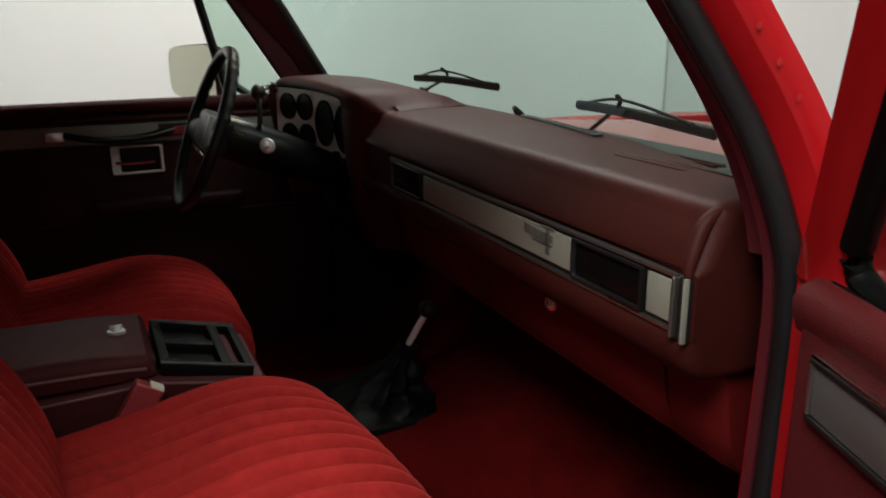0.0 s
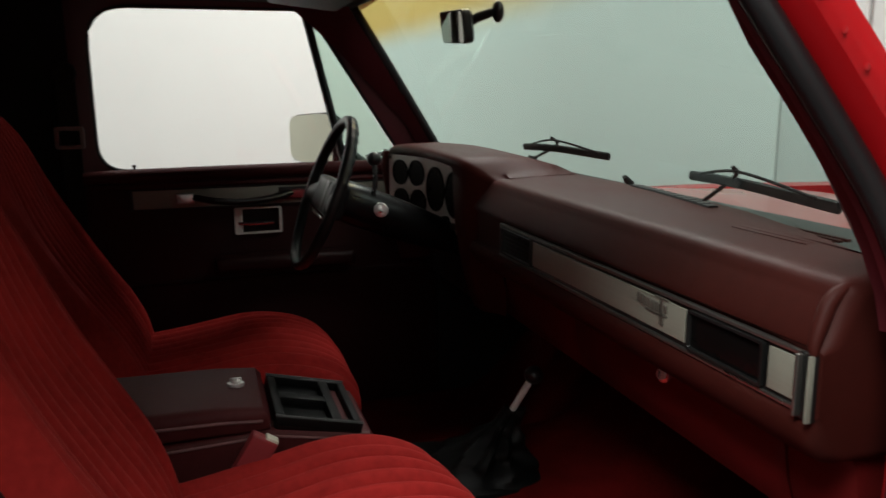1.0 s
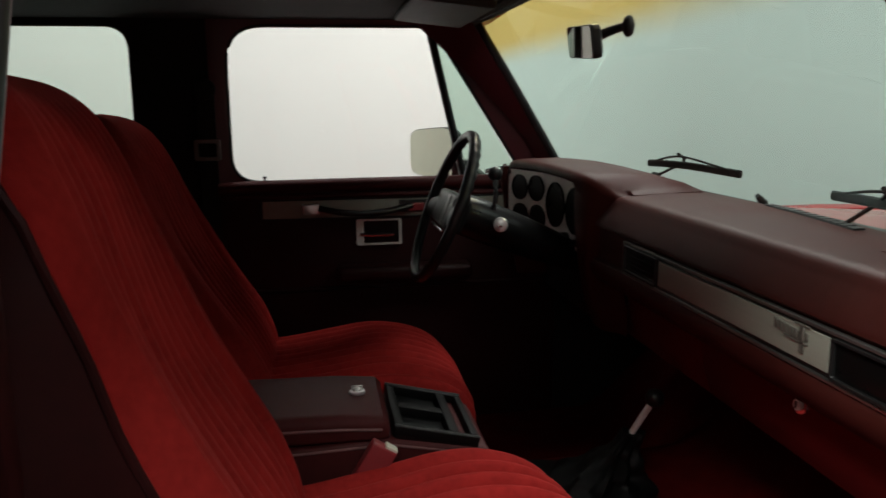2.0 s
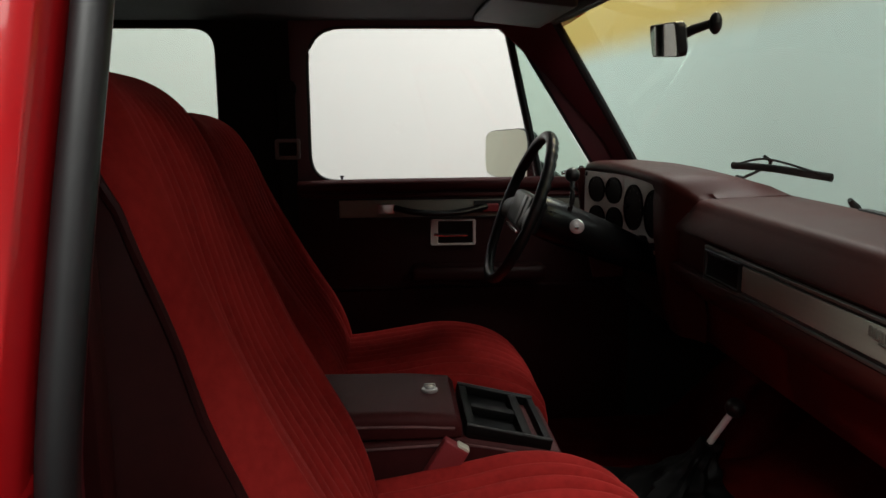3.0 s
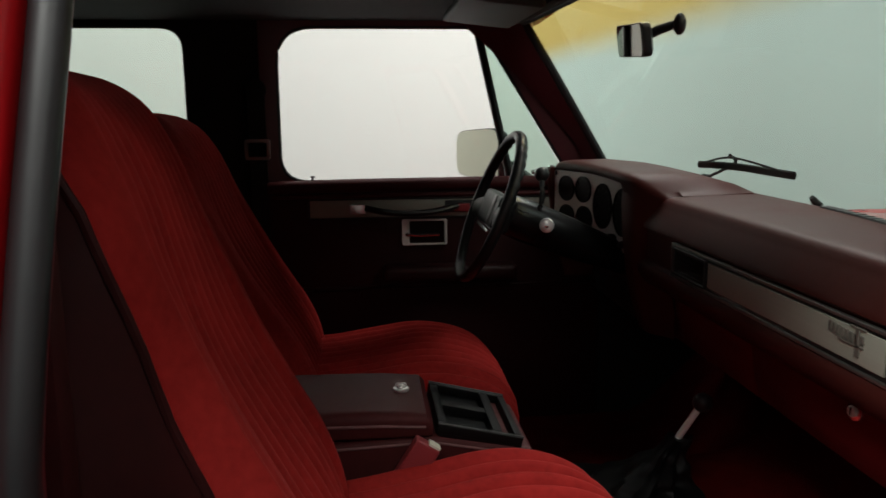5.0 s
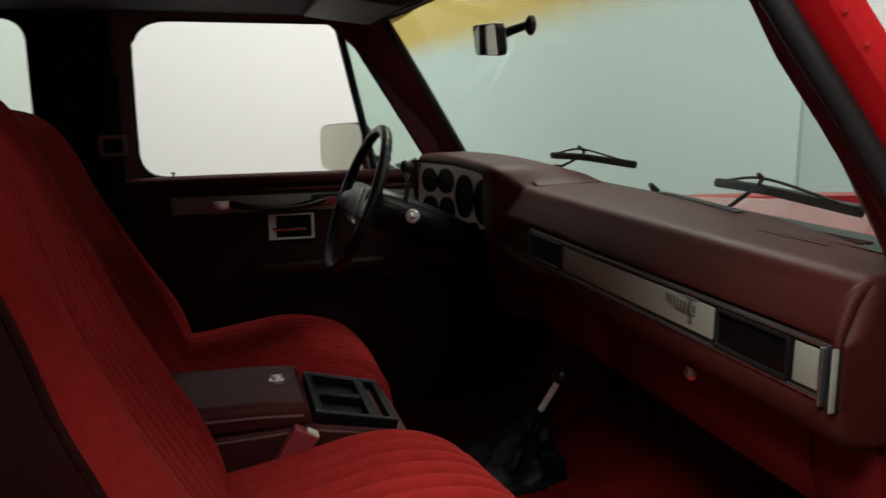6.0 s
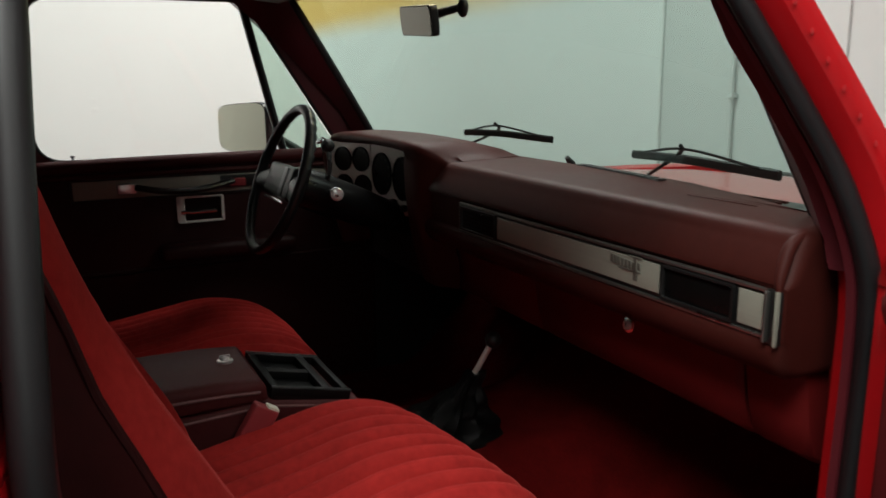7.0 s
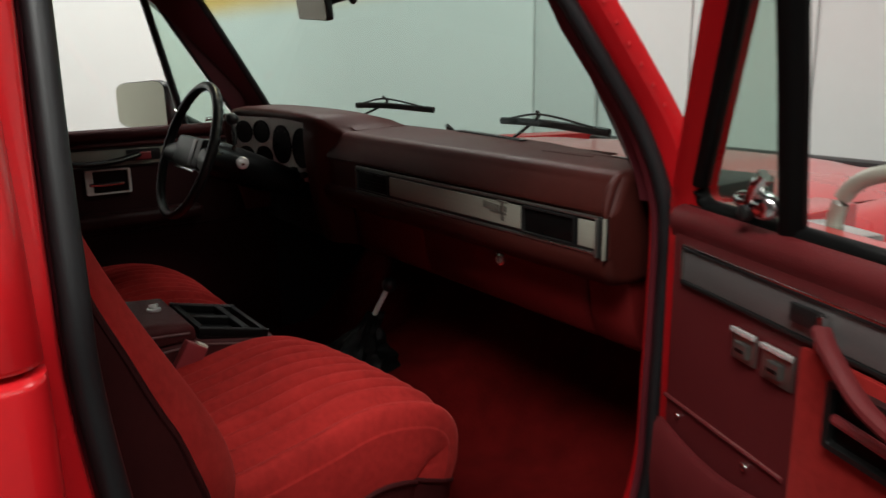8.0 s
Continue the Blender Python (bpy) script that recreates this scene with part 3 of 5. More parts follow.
def build_dash():
    def ring(y, inset=0.0, back=0.0):
        cx, cz = 0.69, 1.20
        out = []
        for x, z in smooth_pad:
            d = Vector((x - cx, z - cz))
            f = 1 - inset / max(d.length, 0.05)
            out.append(Vector((min(cx + d.x * f, shield_x(min(abs(y), 0.75), max(1.285, z)) - 0.004), y, cz + d.y * f)))
        return out
    smooth_pad = [Vector((p[0], p[1])) for p in PAD]
    ys = [0.215, 0.15, 0.0, -0.15, -0.3, -0.45, -0.6, -0.72, -0.790]
    rings = [ring(y) for y in ys]
    for a in (15, 30, 45, 60, 75, 90):
        rings.append(ring(-0.790 - 0.022 * math.sin(radians(a)), 0.022 * (1 - math.cos(radians(a)))))
    ridge = smooth_path([(0.600, -0.800, 1.288), (0.584, -0.797, 1.283), (0.572, -0.795, 1.272), (0.562, -0.797, 1.254), (0.553, -0.800, 1.234), (0.550, -0.803, 1.222)], 5)
    part("pad_ridge", tube(ridge, [0.004 + 0.0045 * math.sin(math.pi * k / (len(ridge) - 1)) for k in range(len(ridge))], 10), DASHVINYL, dash, "raised corner ridge of the pad")
    # the channel of the trim strip ends before the rounded corner
    for r in rings[-7:]:
        for j in (11, 12, 13, 14):
            r[j].x = min(r[j].x, 0.5535)
    part("pad", loft(rings), DASHVINYL, dash, "maroon grained vinyl pad")
    # cluster hood: a level brow over the gauges that ends in a steep side wall towards the pad
    rings = []
    for y, z, front, lip in ((0.124, 1.2925, 0.584, 0.0), (0.136, 1.2965, 0.580, 0.0), (0.147, 1.302, 0.574, 0.0), (0.158, 1.309, 0.565, 0.0), (0.169, 1.317, 0.554, 0.0), (0.180, 1.3245, 0.544, 0.0), (0.192, 1.331, 0.535, 0.0), (0.208, 1.3345, 0.529, 0.0),
                             (0.25, 1.3385, 0.5225, 0.1), (0.30, 1.340, 0.5188, 0.8), (0.33, 1.341, 0.5165, 1.0), (0.42, 1.343, 0.5095, 1.0), (0.55, 1.343, 0.4995, 1.0), (0.64, 1.340, 0.4926, 1.0), (0.682, 1.334, 0.4895, 1.0), (0.700, 1.320, 0.489, 0.9), (0.706, 1.300, 0.492, 0.8)):
        face = 0.490 + (0.672 - y) * 0.2554
        dz = z - 1.296
        under = (z - 0.030) * (1 - lip) + 1.316 * lip
        back = shield_x(y, 1.29) - 0.006
        rings.append([Vector((back, y - 0.02, 1.288)), Vector((back - 0.05, y - 0.02, 1.304 + dz * 0.3)), Vector((0.68, y - 0.012, 1.3025 + dz * 0.75)), Vector((0.61, y - 0.006, 1.300 + dz * 0.96)), Vector((front + 0.026, y, z)),
                      Vector((front + 0.011, y, z - 0.0015)), Vector((front + 0.004, y, z - 0.005)), Vector((front + 0.0005, y, z - 0.011)), Vector((front, y, z - 0.018)), Vector((front + 0.002, y, min(z - 0.023, under + 0.004))), Vector((face * lip + (front + 0.004) * (1 - lip), y, under - 0.002 - 0.02 * (1 - lip))), Vector((0.70, y, 1.25))])
    part("cluster_hood", loft(rings), DASHVINYL, dash, "maroon padded hood over the gauges", 42)
    # rounded cheek between gauges and pad, and the thin far end cheek
    rings = []
    for z, dx in ((0.99, 0.05), (1.05, 0.030), (1.12, 0.014), (1.20, 0.004), (1.27, 0.0), (1.300, 0.001), (1.318, 0.003)):
        sec = [(0.306, 0.590), (0.302, 0.560), (0.290, 0.541), (0.262, 0.532), (0.220, 0.532), (0.202, 0.535), (0.192, 0.541), (0.175, 0.556), (0.158, 0.570), (0.142, 0.584), (0.150, 0.60), (0.306, 0.60)]
        # the top follows the hood's falling side
        top = lambda y: 1.318 if y > 0.20 else max(1.272, 1.306 - (0.20 - y) * 0.62)
        rings.append([Vector((min(x + dx, 0.615), y - max(0.0, z - 1.20) * 0.03, min(z, top(y) - (1.318 - z) * 0.05))) for y, x in sec])
    part("cheek", loft(rings), DASHVINYL, dash, "maroon rounded cheek beside the gauges")
    rings = []
    for z, dx in ((1.02, 0.05), (1.14, 0.02), (1.28, 0.0), (1.318, 0.006)):
        rings.append([Vector((x + dx, y, z)) for y, x in ((0.684, 0.480), (0.688, 0.470), (0.702, 0.470), (0.706, 0.480), (0.706, 0.66), (0.684, 0.66))])
    part("cheek", loft(rings), DASHVINYL, dash, "maroon end cheek beside the gauges")
    # lower panel below the pad, glovebox door in it
    def lower(y0, y1):
        rings = []
        for y in (y0, y0 + 0.01, (y0 + y1) / 2, y1 - 0.01, y1):
            e = 0.008 if y in (y0, y1) else 0
            rings.append([Vector((x + e, y, z)) for x, z in ((0.60, 1.112), (0.612, 1.09), (0.622, 1.03), (0.636, 0.985), (0.66, 0.968), (0.72, 0.965), (0.74, 1.11))])
        return loft(rings)
    part("lower_panel", lower(-0.80, -0.70), LOWERDASH, dash, "red lower dash panel")
    part("lower_panel", lower(-0.165, 0.20), LOWERDASH, dash, "red lower dash panel")
    glove = part("glovebox_door", lower(-0.695, -0.17), LOWERDASH, dash, "red glovebox door")
    lock = part("lock_button", disc((0.622, -0.464, 1.075), (-1, -0.1, 0.15), 0.0135, 0.014, 24, 0.003), CHROME, glove, "chrome lock button")
    # pale bezel colour paints in the sparkle of the chrome barrel
    part("lock_barrel", disc((0.609, -0.465, 1.077), (-1, -0.1, 0.15), 0.0082, 0.005, 18, 0.002), BEZEL, lock, "lock barrel, pale in place of its sparkle")
    part("key_slot", box(0.6025, 0.6045, -0.4664, -0.4646, 1.0725, 1.0825, 0.0003, 1), DIAL, lock, "dark key slot")
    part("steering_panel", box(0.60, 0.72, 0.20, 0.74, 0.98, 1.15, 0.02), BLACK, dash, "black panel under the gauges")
    part("dash_core", box(0.70, 1.05, -0.78, 0.78, 1.10, 1.24, 0.01), BLACK, dash, "black structure behind the dash")


build_dash()


def build_trim_strip():
    # one strip: frame rails, dark vent at the inner end, silver plate with emblem, dark vent, silver end plate and chrome cap
    y0, y1, z0, z1 = -0.800, 0.022, 1.158, 1.222
    X = 0.5545
    strip = part("trim_strip", box(X, X + 0.010, y0 + 0.01, y1, z0 + 0.004, z1 - 0.004, 0.001), BLACK, dash, "long silver and black trim strip")
    for za in (z0, z1 - 0.005):
        part("rail", box(X - 0.004, X + 0.004, y0 + 0.005, y1, za, za + 0.005, 0.0015), EDGE, strip, "thin metal edge rail")
    part("rail", box(X - 0.004, X + 0.004, y1 - 0.004, y1, z0 + 0.005, z1 - 0.005, 0.0015), EDGE, strip, "thin metal edge rail")
    part("silver_plate", box(X - 0.0035, X, -0.594, -0.137, z0 + 0.012, z1 - 0.010, 0.001), SILVER, strip, "brushed silver plate")
    # vents: recessed box with slats
    for ya, yb in ((-0.132, 0.012), (-0.735, -0.602)):
        v = part("air_vent", box(X - 0.002, X + 0.003, ya, yb, z0 + 0.008, z1 - 0.008, 0.001), DIAL, strip, "black air vent")
        k = 5
        for i in range(k if ya > -0.5 else 0):
            z = z0 + 0.015 + (z1 - z0 - 0.03) * i / (k - 1)
            part("slat", box(X - 0.0028, X - 0.001, ya + 0.006, yb - 0.006, z - 0.0012, z + 0.0012, 0.0005), DIAL, v)
        o = rounded([(ya, z0 + 0.007, 0.004), (yb, z0 + 0.007, 0.004), (yb, z1 - 0.007, 0.004), (ya, z1 - 0.007, 0.004)])
        i2 = rounded([(ya + 0.004, z0 + 0.011, 0.003), (yb - 0.004, z0 + 0.011, 0.003), (yb - 0.004, z1 - 0.011, 0.003), (ya + 0.004, z1 - 0.011, 0.003)])
        part("vent_rim", frame_loop(o, i2, X - 0.007, X - 0.001, lambda a, b, y: Vector((y, a, b)), 0.001), BLACK, v, "satin black vent rim")
    part("end_plate", box(X - 0.0035, X, -0.783, -0.741, z0 + 0.010, z1 - 0.009, 0.001), SILVER, strip, "brushed silver end plate")
    cap = part("chrome_cap", box(X - 0.006, X + 0.012, -0.807, -0.786, z0 - 0.004, z1 + 0.001, 0.002, 2), BLACK, strip, "silver and black end cap")
    part("cap_bar", box(X - 0.0125, X - 0.004, -0.7915, -0.787, z0 - 0.002, z1 - 0.001, 0.002, 3), EDGE, cap, "satin silver bar")
    part("cap_bar", box(X - 0.0115, X - 0.004, -0.8065, -0.8030, z0 - 0.004, z1 + 0.001, 0.0015, 2), SILVER, cap, "satin silver bar")
    # emblem: dark raised bars in place of a script
    bm = bmesh.new()
    for i in range(7):
        y = -0.487 - i * 0.0085
        box(X - 0.0055, X - 0.003, y - 0.0062, y, 1.196 - 0.0006 * i, 1.209 - 0.0006 * i, 0.0006, 1, bm)
    box(X - 0.0055, X - 0.003, -0.556, -0.508, 1.190, 1.193, 0.0006, 1, bm)
    box(X - 0.0055, X - 0.003, -0.560, -0.530, 1.212, 1.215, 0.0006, 1, bm)
    box(X - 0.0055, X - 0.003, -0.549, -0.541, 1.178, 1.213, 0.0006, 1, bm)
    box(X - 0.0055, X - 0.003, -0.5565, -0.5505, 1.196, 1.206, 0.0006, 1, bm)
    part("emblem", bm, EMBLEM, strip, "small dark raised emblem bars")


build_trim_strip()


def build_cluster():
    # bezel facing the driver: four small gauges, two large dials
    P = lambda y, z, x=0.0: Vector((0.490 + (0.672 - y) * 0.2554 + x, y, z))
    holes = [(0.617, 1.268, 0.039, 0.033), (0.534, 1.272, 0.037, 0.033), (0.612, 1.194, 0.039, 0.032), (0.527, 1.198, 0.037, 0.033), (0.444, 1.240, 0.040, 0.055), (0.359, 1.234, 0.039, 0.056)]
    b1 = rounded([(0.494, 1.150, 0.004), (0.682, 1.150, 0.006), (0.682, 1.312, 0.006), (0.494, 1.314, 0.004)])
    b2 = rounded([(0.306, 1.140, 0.006), (0.4925, 1.140, 0.004), (0.4925, 1.314, 0.004), (0.306, 1.314, 0.006)])
    back = part("gauge_bezel", loft([[P(p.x, p.y, 0.0) for p in b1], [P(p.x, p.y, 0.012) for p in b1]]), BEZEL, dash, "brushed silver gauge bezel")
    part("dial_bezel", loft([[P(p.x, p.y, 0.001) for p in b2], [P(p.x, p.y, 0.012) for p in b2]]), BEZEL, back, "brushed silver dial bezel")
    for n, (y, z, ry, rz) in enumerate(holes):
        m = 36
        outer = [P(y + ry * math.cos(2 * math.pi * i / m), z + rz * math.sin(2 * math.pi * i / m), -0.004) for i in range(m)]
        inner = [P(y + ry * 0.93 * math.cos(2 * math.pi * i / m), z + rz * 0.93 * math.sin(2 * math.pi * i / m), -0.004) for i in range(m)]
        rim2 = [v + Vector((0.004, 0, 0)) for v in outer]
        face = [v + Vector((0.003, 0, 0)) for v in inner]
        g = part("gauge", loft([rim2, outer, inner, face]), DIAL, back, "round black gauge")
        bm = bmesh.new()
        for k in range(9):
            a = radians(215 - k * 31)
            c, s = math.cos(a), math.sin(a)
            q = [P(y + ry * f * c - ry * w * s, z + rz * f * s + rz * w * c, -0.0025) for f, w in ((0.72, -0.02), (0.84, -0.02), (0.84, 0.02), (0.72, 0.02))]
            bm.faces.new([bm.verts.new(v) for v in q])
        part("tick_marks", bm, DULLTRIM, g)
    part("knob", disc(P(0.393, 1.168, 0), (-1, -0.25, 0.1), 0.012, 0.018, 18, 0.003), BLACK, back, "black round knob")
    part("knob", disc(P(0.350, 1.160, 0), (-1, -0.25, 0.1), 0.009, 0.016, 18, 0.003), BLACK, back, "black round knob")
    part("screw", disc(P(0.672, 1.304, 0), (-1, 0, 0.1), 0.006, 0.003, 12), BLACK, back)


build_cluster()

# defroster grille lying on the pad near the glass, and the speaker perforation
for ya, yb, xo in ((-0.40, -0.12, 0.0),):
    g = thing("defroster_grille", "narrow black defroster slot in the dash top", "vent", "defroster slots")
    rows = []
    for i in range(13):
        y = ya + (yb - ya) * i / 12
        x = shield_x(y, 1.30) - 0.036
        rows.append([Vector((x - 0.009, y, 1.3005)), Vector((x - 0.008, y, 1.3035)), Vector((x + 0.009, y, 1.3035)), Vector((x + 0.009, y, 1.2995))])
    part("rim", loft(rows), BLACK, g)
    for i in range(1, 12):
        y = ya + (yb - ya) * i / 12
        x = shield_x(y, 1.30) - 0.036
        part("slat", box(x - 0.008, x + 0.008, y - 0.0015, y + 0.0015, 1.303, 1.3045, 0), BLACK, g)
g = thing("speaker_grille", "row of dark louvres pressed into the dash top", "speaker grille")
for i in range(6):
    x = 0.655 + 0.012 * i
    part("louvre", box(x, x + 0.007, -0.665, -0.535, 1.2965, 1.2990 + 0.0002 * i, 0.0006), DASHVINYL, g)

# ---------------------------------------------------------------- steering wheel and column
AX = Vector((0.927, 0, -0.374))
UPW = Vector((0.374, 0, 0.927))
HUB = Vector((0.262, 0.392, 1.250))


def wheel_point(a, r, d=0.0):
    return HUB + Vector((0, 1, 0)) * (r * math.cos(a)) + UPW * (r * math.sin(a)) + AX * d


def build_wheel():
    w = thing("steering_wheel", "black two-spoke steering wheel with finger grips", "steering wheel")
    R = 0.174
    rings = []
    n = 120
    for i in range(n):
        a = 2 * math.pi * i / n
        c = wheel_point(a, R)
        rad = (wheel_point(a, 1) - HUB).normalized()
        # finger bumps on the front of the rim's upper half
        bumpy = 0.0045 * abs(math.sin(a * 20)) if 0.1 < a < math.pi - 0.1 else 0.0
        ring = []
        for j in range(12):
            b = 2 * math.pi * j / 12
            rr = 0.0125 + (bumpy * max(0, math.cos(b - 0.6)))
            ring.append(c + rad * (rr * 0.85 * math.cos(b)) + AX * (rr * math.sin(b)))
        rings.append(ring)
    part("rim", loft(rings, True, False, True), BLACK, w, "black grooved rim")
    for s in (-1, 1):
        rings = []
        for t in (0.0, 0.35, 0.7, 1.0):
            y = s * (0.055 + (R - 0.055) * t)
            h = 0.034 - 0.012 * t
            c = HUB + Vector((0, y, 0)) + AX * (0.012 * (1 - t)) - UPW * (0.02 * t)
            rings.append([c + UPW * (h * math.cos(q)) + AX * (0.010 * math.sin(q)) for q in [2 * math.pi * k / 12 for k in range(12)]])
        part("spoke", loft(rings), BLACK, w)
    m = Matrix.Translation(HUB) @ Matrix((( AX.x, 0, UPW.x), (0, 1, 0), (AX.z, 0, UPW.z))).to_4x4()
    part("horn_pad", box(-0.002, 0.040, -0.105, 0.105, -0.042, 0.040, 0.014, 3, m=m), BLACK, w, "dark padded horn cover")
    part("pad_badge", box(-0.0045, 0.0, -0.062, -0.034, -0.034, 0.034, 0.002, m=m), DULLTRIM, w, "silver stripe on the horn cover")
    part("pad_trim", box(-0.004, 0.002, -0.088, 0.06, -0.050, -0.043, 0.002, m=m), CHROME, w, "thin chrome strip")
    # column
    c = thing("steering_column", "black steering column with chrome ignition lock", "steering column")
    pts = [HUB + AX * d for d in (0.015, 0.05, 0.10, 0.20, 0.34, 0.60, 0.86)]
    part("shroud", tube(pts, [0.036, 0.048, 0.050, 0.047, 0.036, 0.030, 0.030], 20), DIAL, c)
    k = HUB + AX * 0.135 + Vector((0, -0.047, 0.012))
    bm = disc(k, (-0.25, -1, 0.1), 0.017, 0.022, 22, 0.004)
    part("ignition_lock", bm, SATIN, c, "chrome ignition lock")
    part("key_slot", box(k.x - 0.012, k.x - 0.003, k.y - 0.030, k.y - 0.022, k.z - 0.003, k.z + 0.003, 0.001), CHROME, c)
    base = HUB + AX * 0.12 + Vector((0, -0.03, 0.04))
    tip = Vector((0.381, 0.375, 1.325))
    part("shift_lever", tube(smooth_path([base, base + Vector((0.005, -0.005, 0.03)), tip], 5), 0.006, 10), BLACK, c, "black column lever")
    part("lever_knob", ball(tip, 0.017), BLACK, c, "black ball knob")
    s0 = HUB + AX * 0.10 + Vector((0, 0.04, 0))
    part("turn_stalk", tube([s0, s0 + Vector((-0.03, 0.12, 0.02))], 0.006, 8), BLACK, c)


build_wheel()

# ---------------------------------------------------------------- seats


def interp(table, t):
    """Smooth value from rows of (t, value)."""
    if t <= table[0][0]:
        return table[0][1]
    for (a, u), (b, v) in zip(table, table[1:]):
        if t <= b:
            f = (t - a) / (b - a)
            f = f * f * (3 - 2 * f)
            return u + (v - u) * f
    return table[-1][1]


def build_seat(name, x0, yc, yaw, recline, tall, outer, label):
    """A high-backed bucket seat; yc is the middle of its width, outer how much wider the back is on the door side (negative y)."""
    seat = thing(name, label, "bucket seat", "front bucket seats", at=pose(x0, yc, 0, 0, 0, yaw))
    half = 0.250
    # cushion: profile from the back over the top and down the front, rounded at both sides, pleated fore and aft
    prof = smooth_path([(-0.16, 0.895, 0), (-0.05, 0.900, 0), (0.06, 0.914, 0), (0.15, 0.928, 0), (0.22, 0.926, 0), (0.290, 0.908, 0), (0.346, 0.874, 0), (0.378, 0.824, 0), (0.378, 0.765, 0), (0.360, 0.72, 0)], 6)
    nv = 160
    rows = []
    for i, p in enumerate(prof):
        d = (prof[min(i + 1, len(prof) - 1)] - prof[max(i - 1, 0)]).normalized()
        nrm = Vector((-d.y, 0, d.x))
        if nrm.z < 0 and d.x > 0:
            nrm = -nrm
        if i > 0 and nrm.dot(last) < 0:
            nrm = -nrm
        last = nrm
        row = []
        for j in range(nv + 1):
            v = 2 * j / nv - 1
            av = abs(v)
            drop = 0.0
            y = v * half
            if av > 0.93:
                drop = 0.052 + (av - 0.93) / 0.07 * 0.085
                y = math.copysign(half * (0.965 + 0.012 * math.sin(math.pi * (av - 0.93) / 0.07)), v)
            elif av > 0.68:
                q = (av - 0.68) / 0.25
                drop = 0.052 * (1 - math.sqrt(max(0, 1 - q * q)))
                y = math.copysign(half * (0.68 + 0.285 * math.sin(q * math.pi / 2) ** 0.9), v)
            drop += 0.008 * min(1, av) ** 2
            if av < 0.96:
                pl = abs(math.sin(math.pi * (v * half / 0.0445)))
                drop += 0.0230 * (1 - pl ** 0.9) * min(1, (0.96 - av) * 12)
            drop += 0.003 * noise.noise((p.x * 7, y * 7 + yc * 5, 1.0))
            narrow = 1 - 0.03 * max(0, (p.x - 0.24) / 0.12) ** 2
            row.append(Vector((p.x, y * narrow, p.y)) - nrm * drop)
        rows.append(row)
    cushion = part("cushion", loft(rows, False, False), VELOUR, seat, "pleated red velour cushion", 80)
    # vinyl skirt under the cushion
    for s in (0, nv):
        edge = [r[s] for r in rows]
        low = [Vector((min(e.x, 0.335), e.y * 0.97, 0.68)) for e in edge]
        mid = [Vector((e.x, e.y * 1.0, e.z - 0.006)) for e in edge]
        part("skirt", loft([edge, mid, low], False, False), SHADEDVINYL, seat, "maroon vinyl side skirt")
    front = [r for r in rows[-1]]
    part("front_skirt", loft([front, [Vector((v.x - 0.01, v.y, 0.68)) for v in front]], False, False), SHADEDVINYL, seat, "maroon vinyl front skirt")
    for s in (0, nv):
        part("piping", tube([r[s] + Vector((0, 0.002 * (1 if s else -1), 0)) for r in rows], 0.0045, 7), SHADEDVINYL, seat, "maroon piping")
    part("piping", tube(front, 0.0045, 7), SHADEDVINYL, seat, "maroon piping")
    part("base", box(-0.14, 0.30, -0.19, 0.19, 0.56, 0.70, 0.01), BLACK, seat, "black seat base")
    # backrest: stacked sections leaning back, narrower at the head
    fx = [(0.60, -0.070), (0.84, -0.060), (0.92, -0.072), (1.00, -0.103), (1.08, -0.145), (1.16, -0.187), (1.24, -0.221), (1.32, -0.247), (1.40, -0.270), (1.46, -0.296), (1.49, -0.320), (1.508, -0.347), (1.516, -0.377)]
    bx = [(0.60, -0.36), (0.84, -0.345), (1.0, -0.345), (1.2, -0.372), (1.4, -0.415), (1.49, -0.43), (1.508, -0.418), (1.516, -0.395)]
    hw = [(0.60, 0.222), (0.84, 0.232), (0.95, 0.250), (1.10, 0.254), (1.22, 0.248), (1.32, 0.232), (1.40, 0.208), (1.44, 0.196), (1.475, 0.174), (1.498, 0.138), (1.511, 0.090), (1.516, 0.040)]
    zs = [0.60, 0.66, 0.72, 0.78] + [0.84 + 0.62 * i / 40 for i in range(41)] + [1.467, 1.474, 1.481, 1.487, 1.493, 1.498, 1.502, 1.506, 1.509, 1.512, 1.514, 1.516]

    def lin(tab, z):
        """A smooth curve through rows of (z, value)."""
        k = next((i for i in range(len(tab) - 1) if z <= tab[i + 1][0] + 1e-6), len(tab) - 2)
        slope = lambda i: (tab[min(i + 1, len(tab) - 1)][1] - tab[max(i - 1, 0)][1]) / (tab[min(i + 1, len(tab) - 1)][0] - tab[max(i - 1, 0)][0])
        (a, u), (b, v) = tab[k], tab[k + 1]
        h, t = b - a, (z - a) / (b - a)
        return u * (1 + 2 * t) * (1 - t) ** 2 + v * t * t * (3 - 2 * t) + h * slope(k) * t * (1 - t) ** 2 - h * slope(k + 1) * t * t * (1 - t)

    up = lambda z: 0.84 + (z - 0.84) * tall if z > 0.84 else z
    nf = 280
    fronts, backs = [], []
    for z in zs:
        tip = recline * max(0.0, z - 0.84)
        f, b, w = lin(fx, z) - tip, lin(bx, z) - tip, lin(hw, z)
        deep = (f - b)
        bol = min(interp([(0.95, 0.054), (1.05, 0.046), (1.18, 0.032), (1.28, 0.026), (1.40, 0.032), (1.46, 0.042)], z), deep * 0.5)
        # the front face is set in from the door-side shell
        inset = interp([(0.90, 0.050), (1.22, 0.045), (1.44, 0.0)], z) if outer else 0.0
        row = []
